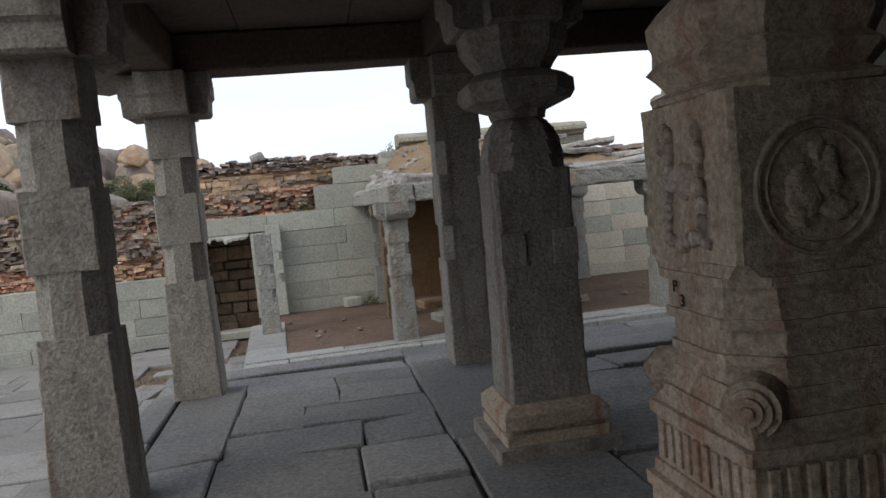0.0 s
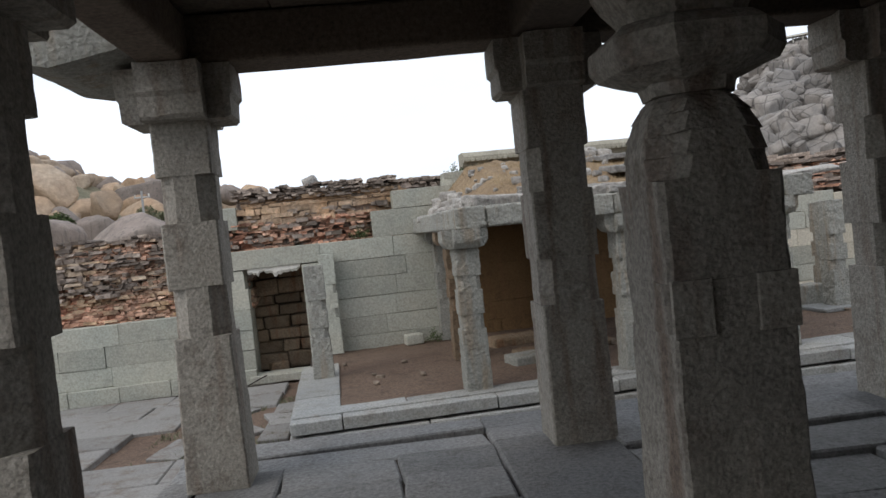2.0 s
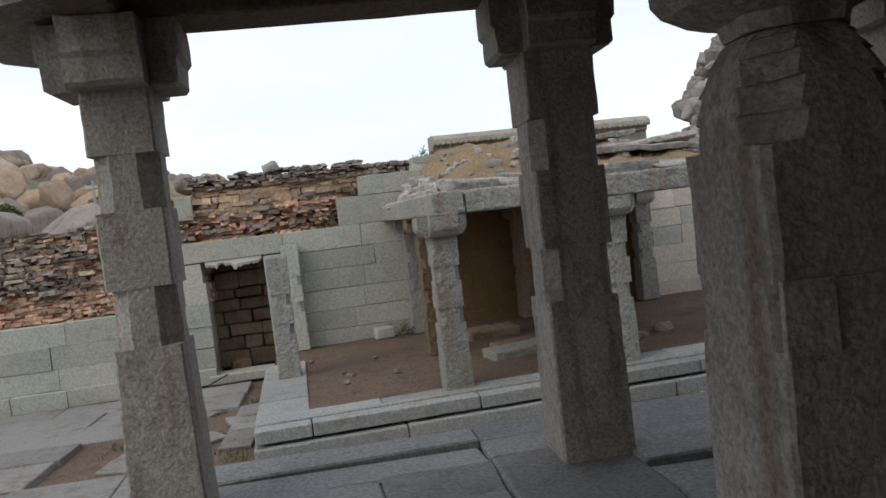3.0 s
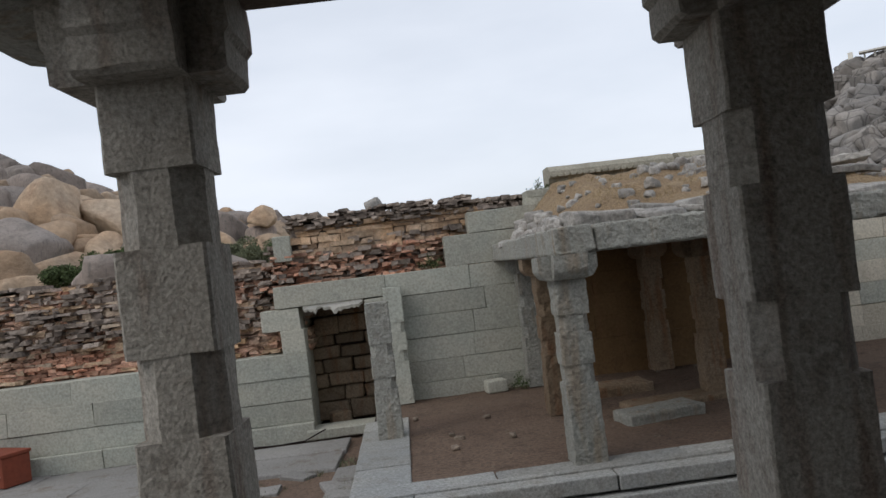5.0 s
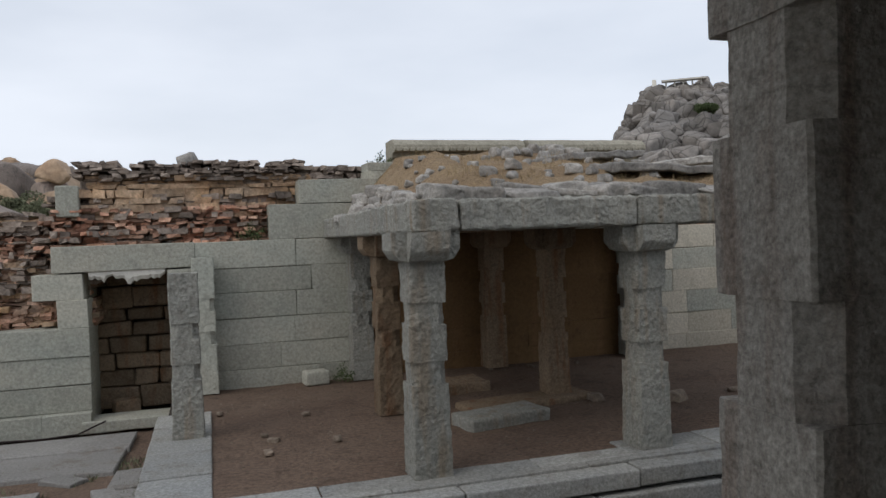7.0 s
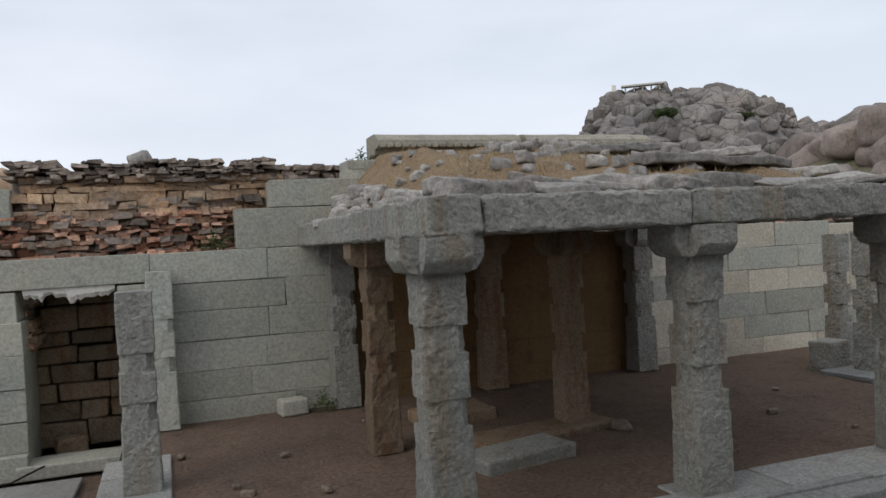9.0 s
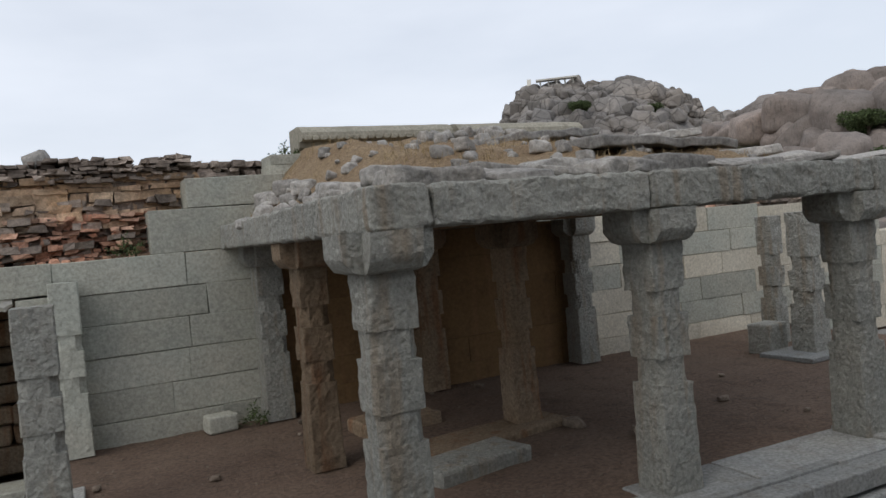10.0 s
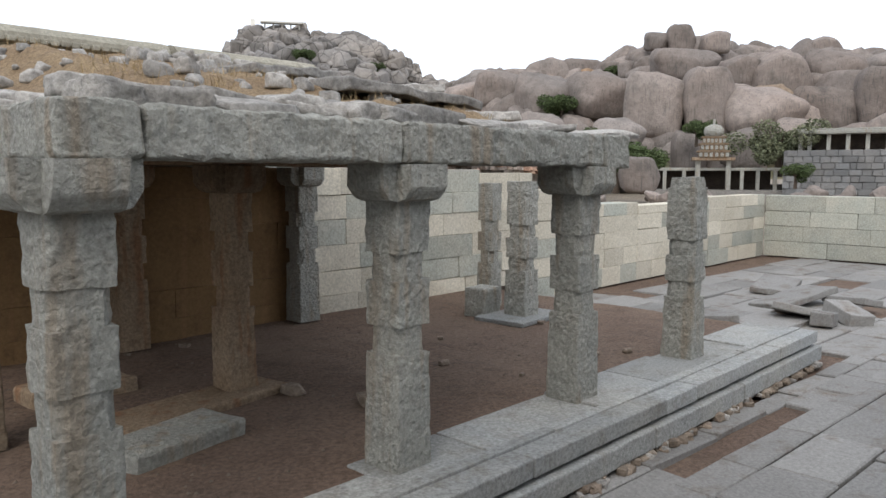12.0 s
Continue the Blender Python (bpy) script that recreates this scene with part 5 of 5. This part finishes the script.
def tree(name, az, el, d, s, pale, label):
    base = far(az, d, lift(el, d) - s * 1.0)
    t = thing(name, Matrix.Translation(base), label, "tree" if name == "tree" else "shrub")
    bm = bmesh.new()
    bmesh.ops.create_cone(bm, cap_ends=True, segments=10, radius1=0.12 * s, radius2=0.05 * s, depth=s * 1.1, matrix=Matrix.Translation((0, 0, s * 0.45)))
    for k in range(5):
        a = k * 1.26
        bmesh.ops.create_cone(bm, cap_ends=True, segments=6, radius1=0.05 * s, radius2=0.015 * s, depth=0.8 * s, matrix=pose(0.2 * s * math.cos(a), 0.2 * s * math.sin(a), s * 0.85) @ Euler((0, 0.7, a)).to_matrix().to_4x4())
    part("trunk", bm, M_BARK, t)
    o = piece("crown", crown_b if pale else crown_a, t, Matrix.Translation((0, 0, s)) @ Matrix.Rotation(az, 4, "Z") @ Matrix.Diagonal((s, s, s * 0.85, 1)))
    return t


tree("tree", 67.4, 2.3, 62, 2.5, True, "pale green leafy tree below the boulder ridge")
for az, el, d, s, pale in ((54.3, 2.4, 58, 1.9, False), (56.5, 1.2, 52, 2.2, False), (58.5, 0.9, 52, 2.0, False), (52.5, 5.0, 80, 2.2, False), (33.8, 8.4, 225, 3.6, False), (38.8, 7.7, 225, 2.6, False), (62.0, 3.2, 66, 1.4, False),
                           (-16.0, 3.2, 46, 1.6, True), (-14.6, 2.6, 40, 1.1, True), (-12.8, 3.0, 44, 1.0, False), (-25.5, 3.4, 42, 1.5, False), (-28.5, 2.7, 38, 1.3, False), (56.6, 7.2, 100, 2.2, False), (68.5, 0.2, 46, 0.9, False)):
    tree("shrub", az, el, d, s, pale, "dark green shrub among the boulders" if not pale else "dry pale green shrub among the boulders")
tuft = leaf_mass("wall_tuft", M_LEAF, 0.16, 260, 0.02, 5)
for u, v, z in ((-1.15, 5.25, 1.60), (0.9, 5.45, 2.66), (0.05, 4.7, PLAT + 0.06)):
    tagged(new("weed_tuft", tuft), "small green weed growing from the masonry", "weed", "weeds", "stuff").matrix_basis = place(u, v, z)

# ---- far shrine, terrace colonnade and hilltop buildings ----
def box_bm(sx, sy, sz, z, seed=1, r=0.03, x=0.0, y=0.0):
    return rough_box(sx, sy, sz, r, 0.6, 0.01, seed, at=(x, y, z + sz / 2))


SD = 62.0
shrine = thing("shrine", Matrix.Translation(far(63.2, SD, lift(-1.15, SD))) @ Matrix.Rotation(radians(-58), 4, "Z"), "small weathered shrine with a tiered tower and pillared porch", "shrine")
part("plinth", box_bm(9.6, 4.0, 1.4, -1.38), M_RUBBLE, shrine)
part("inner_wall", box_bm(8.6, 0.4, 1.5, 0.0, y=1.5), M_DARK, shrine)
for x in (-3.6, -2.2, 1.9, 3.0, 4.2):
    part("post", box_bm(0.26, 0.26, 1.45, 0.0, x=x, y=-1.3), M_HEWN, shrine)
for x in (-1.25, 0.9):
    part("gate_post", box_bm(0.34, 0.34, 2.2, 0.0, x=x, y=-1.6), M_HEWN, shrine)
part("porch_roof", box_bm(9.4, 3.0, 0.22, 1.45, y=0.1), M_HEWN, shrine)
part("gate_beam", box_bm(3.0, 1.3, 0.22, 2.2, x=-0.2, y=-1.5), M_HEWN_WARM, shrine)
for k, (w, z) in enumerate(((2.3, 2.42), (2.05, 2.95), (1.75, 3.45))):
    part("tier", box_bm(w, w * 0.7, 0.16, z + 0.36, k, x=-0.2, y=-1.5), M_HEWN_WARM, shrine)
    part("tier_wall", box_bm(w * 0.88, w * 0.6, 0.38, z, k, x=-0.2, y=-1.5), M_HEWN_WARM, shrine)
    for i in range(6):
        part("finial", box_bm(w * 0.10, 0.2, 0.3, z + 0.04, i, 0.05, x=-0.2 - w * 0.40 + i * w * 0.16, y=-1.5 - w * 0.31), M_HEWN, shrine)
bm = bmesh.new()
bmesh.ops.create_uvsphere(bm, u_segments=16, v_segments=10, radius=0.72, matrix=Matrix.Translation((-0.2, -1.5, 4.35)) @ Matrix.Diagonal((1, 0.8, 0.72, 1)))
bumps(bm, 0.05, 4, 3)
part("dome", bm, M_HEWN, shrine)
part("dome_finial", box_bm(0.16, 0.16, 0.45, 4.8, 1, 0.05, x=-0.2, y=-1.5), M_HEWN, shrine)
TD = 60.0
terrace = thing("terrace", Matrix.Translation(far(72.5, TD, lift(1.55, TD))) @ Matrix.Rotation(radians(-74), 4, "Z"), "rubble retaining wall with a low pillared colonnade on top", "terrace")
rng = random.Random(91)
part("retaining_wall", box_bm(14.0, 1.0, 3.6, -3.6, x=2.0), M_FLOOR, terrace)
for row in range(8):
    x = -5.0 + 0.2 * (row % 2)
    while x < 8.8:
        w = rng.uniform(0.4, 1.0)
        o = part("wall_stone", cut_block(w - 0.03, 0.3, 0.42, rng, 0.03, 0.03), M_FLOOR, terrace)
        o.location = (x + w / 2, -0.45 + rng.uniform(-0.03, 0.03), -3.35 + row * 0.45)
        x += w
for k in range(9):
    part("post", box_bm(0.26, 0.26, 1.15, 0.0, k, x=-3.4 + k * 1.2), M_HEWN, terrace)
part("lintel", box_bm(11.2, 0.9, 0.25, 1.15, x=1.4), M_HEWN, terrace)
part("rear_wall", box_bm(11.2, 0.3, 1.2, 0.0, x=1.4, y=1.8), M_DARK, terrace)
part("roof_slab", box_bm(11.2, 2.4, 0.15, 1.38, x=1.4, y=0.9), M_HEWN, terrace)
part("end_wall", box_bm(0.3, 1.6, 1.2, 0.0, x=-4.0, y=0.9), M_HEWN, terrace)
top = thing("hilltop_shelter", Matrix.Translation(far(31.6, 246, lift(10.1, 246))) @ Matrix.Rotation(radians(-32), 4, "Z"), "tiny whitewashed shelter and shrine on the hilltop", "shelter")
for k in range(5):
    part("post", box_bm(0.5, 0.5, 1.6, 0.0, k, x=-3.0 + 2.6 * k), M_WHITE, top)
part("roof", box_bm(13.0, 3.0, 0.5, 1.6, x=2.2), M_WHITE, top)
part("shrine_tower", box_bm(1.3, 1.3, 2.6, 0.0, x=-6.5), M_WHITE, top)
pole = thing("utility_pole", Matrix.Translation(far(-18.4, 40, lift(-1.5, 40))), "thin pale utility pole with a crossarm", "utility pole")
bm = bmesh.new()
bmesh.ops.create_cone(bm, cap_ends=True, segments=10, radius1=0.09, radius2=0.06, depth=5.0, matrix=Matrix.Translation((0, 0, 2.5)))
part("post", bm, M_METAL, pole)
part("crossarm", box_bm(0.9, 0.08, 0.08, 4.6), M_METAL, pole)
for k in range(3):
    part("insulator", box_bm(0.07, 0.07, 0.14, 4.68, k, 0.02, x=-0.38 + 0.38 * k), M_WHITE, pole)
rng = random.Random(77)
for k in range(60):
    a, d = rng.uniform(48, 76), rng.uniform(27, 46)
    s = rng.uniform(0.25, 0.9)
    q = far(a, d, -0.5 + 0.028 * (d - 26) + s * 0.2)
    o = new("field_stone", BM[k % 7])
    o.matrix_basis = Matrix.Translation(q) @ Euler((0.3 * k, 0.2, k)).to_matrix().to_4x4() @ Matrix.Diagonal((s * 1.3, s, s * 0.7, 1))
    tagged(o, "weathered stone lying beyond the enclosure wall", "stone", "stones beyond the wall")
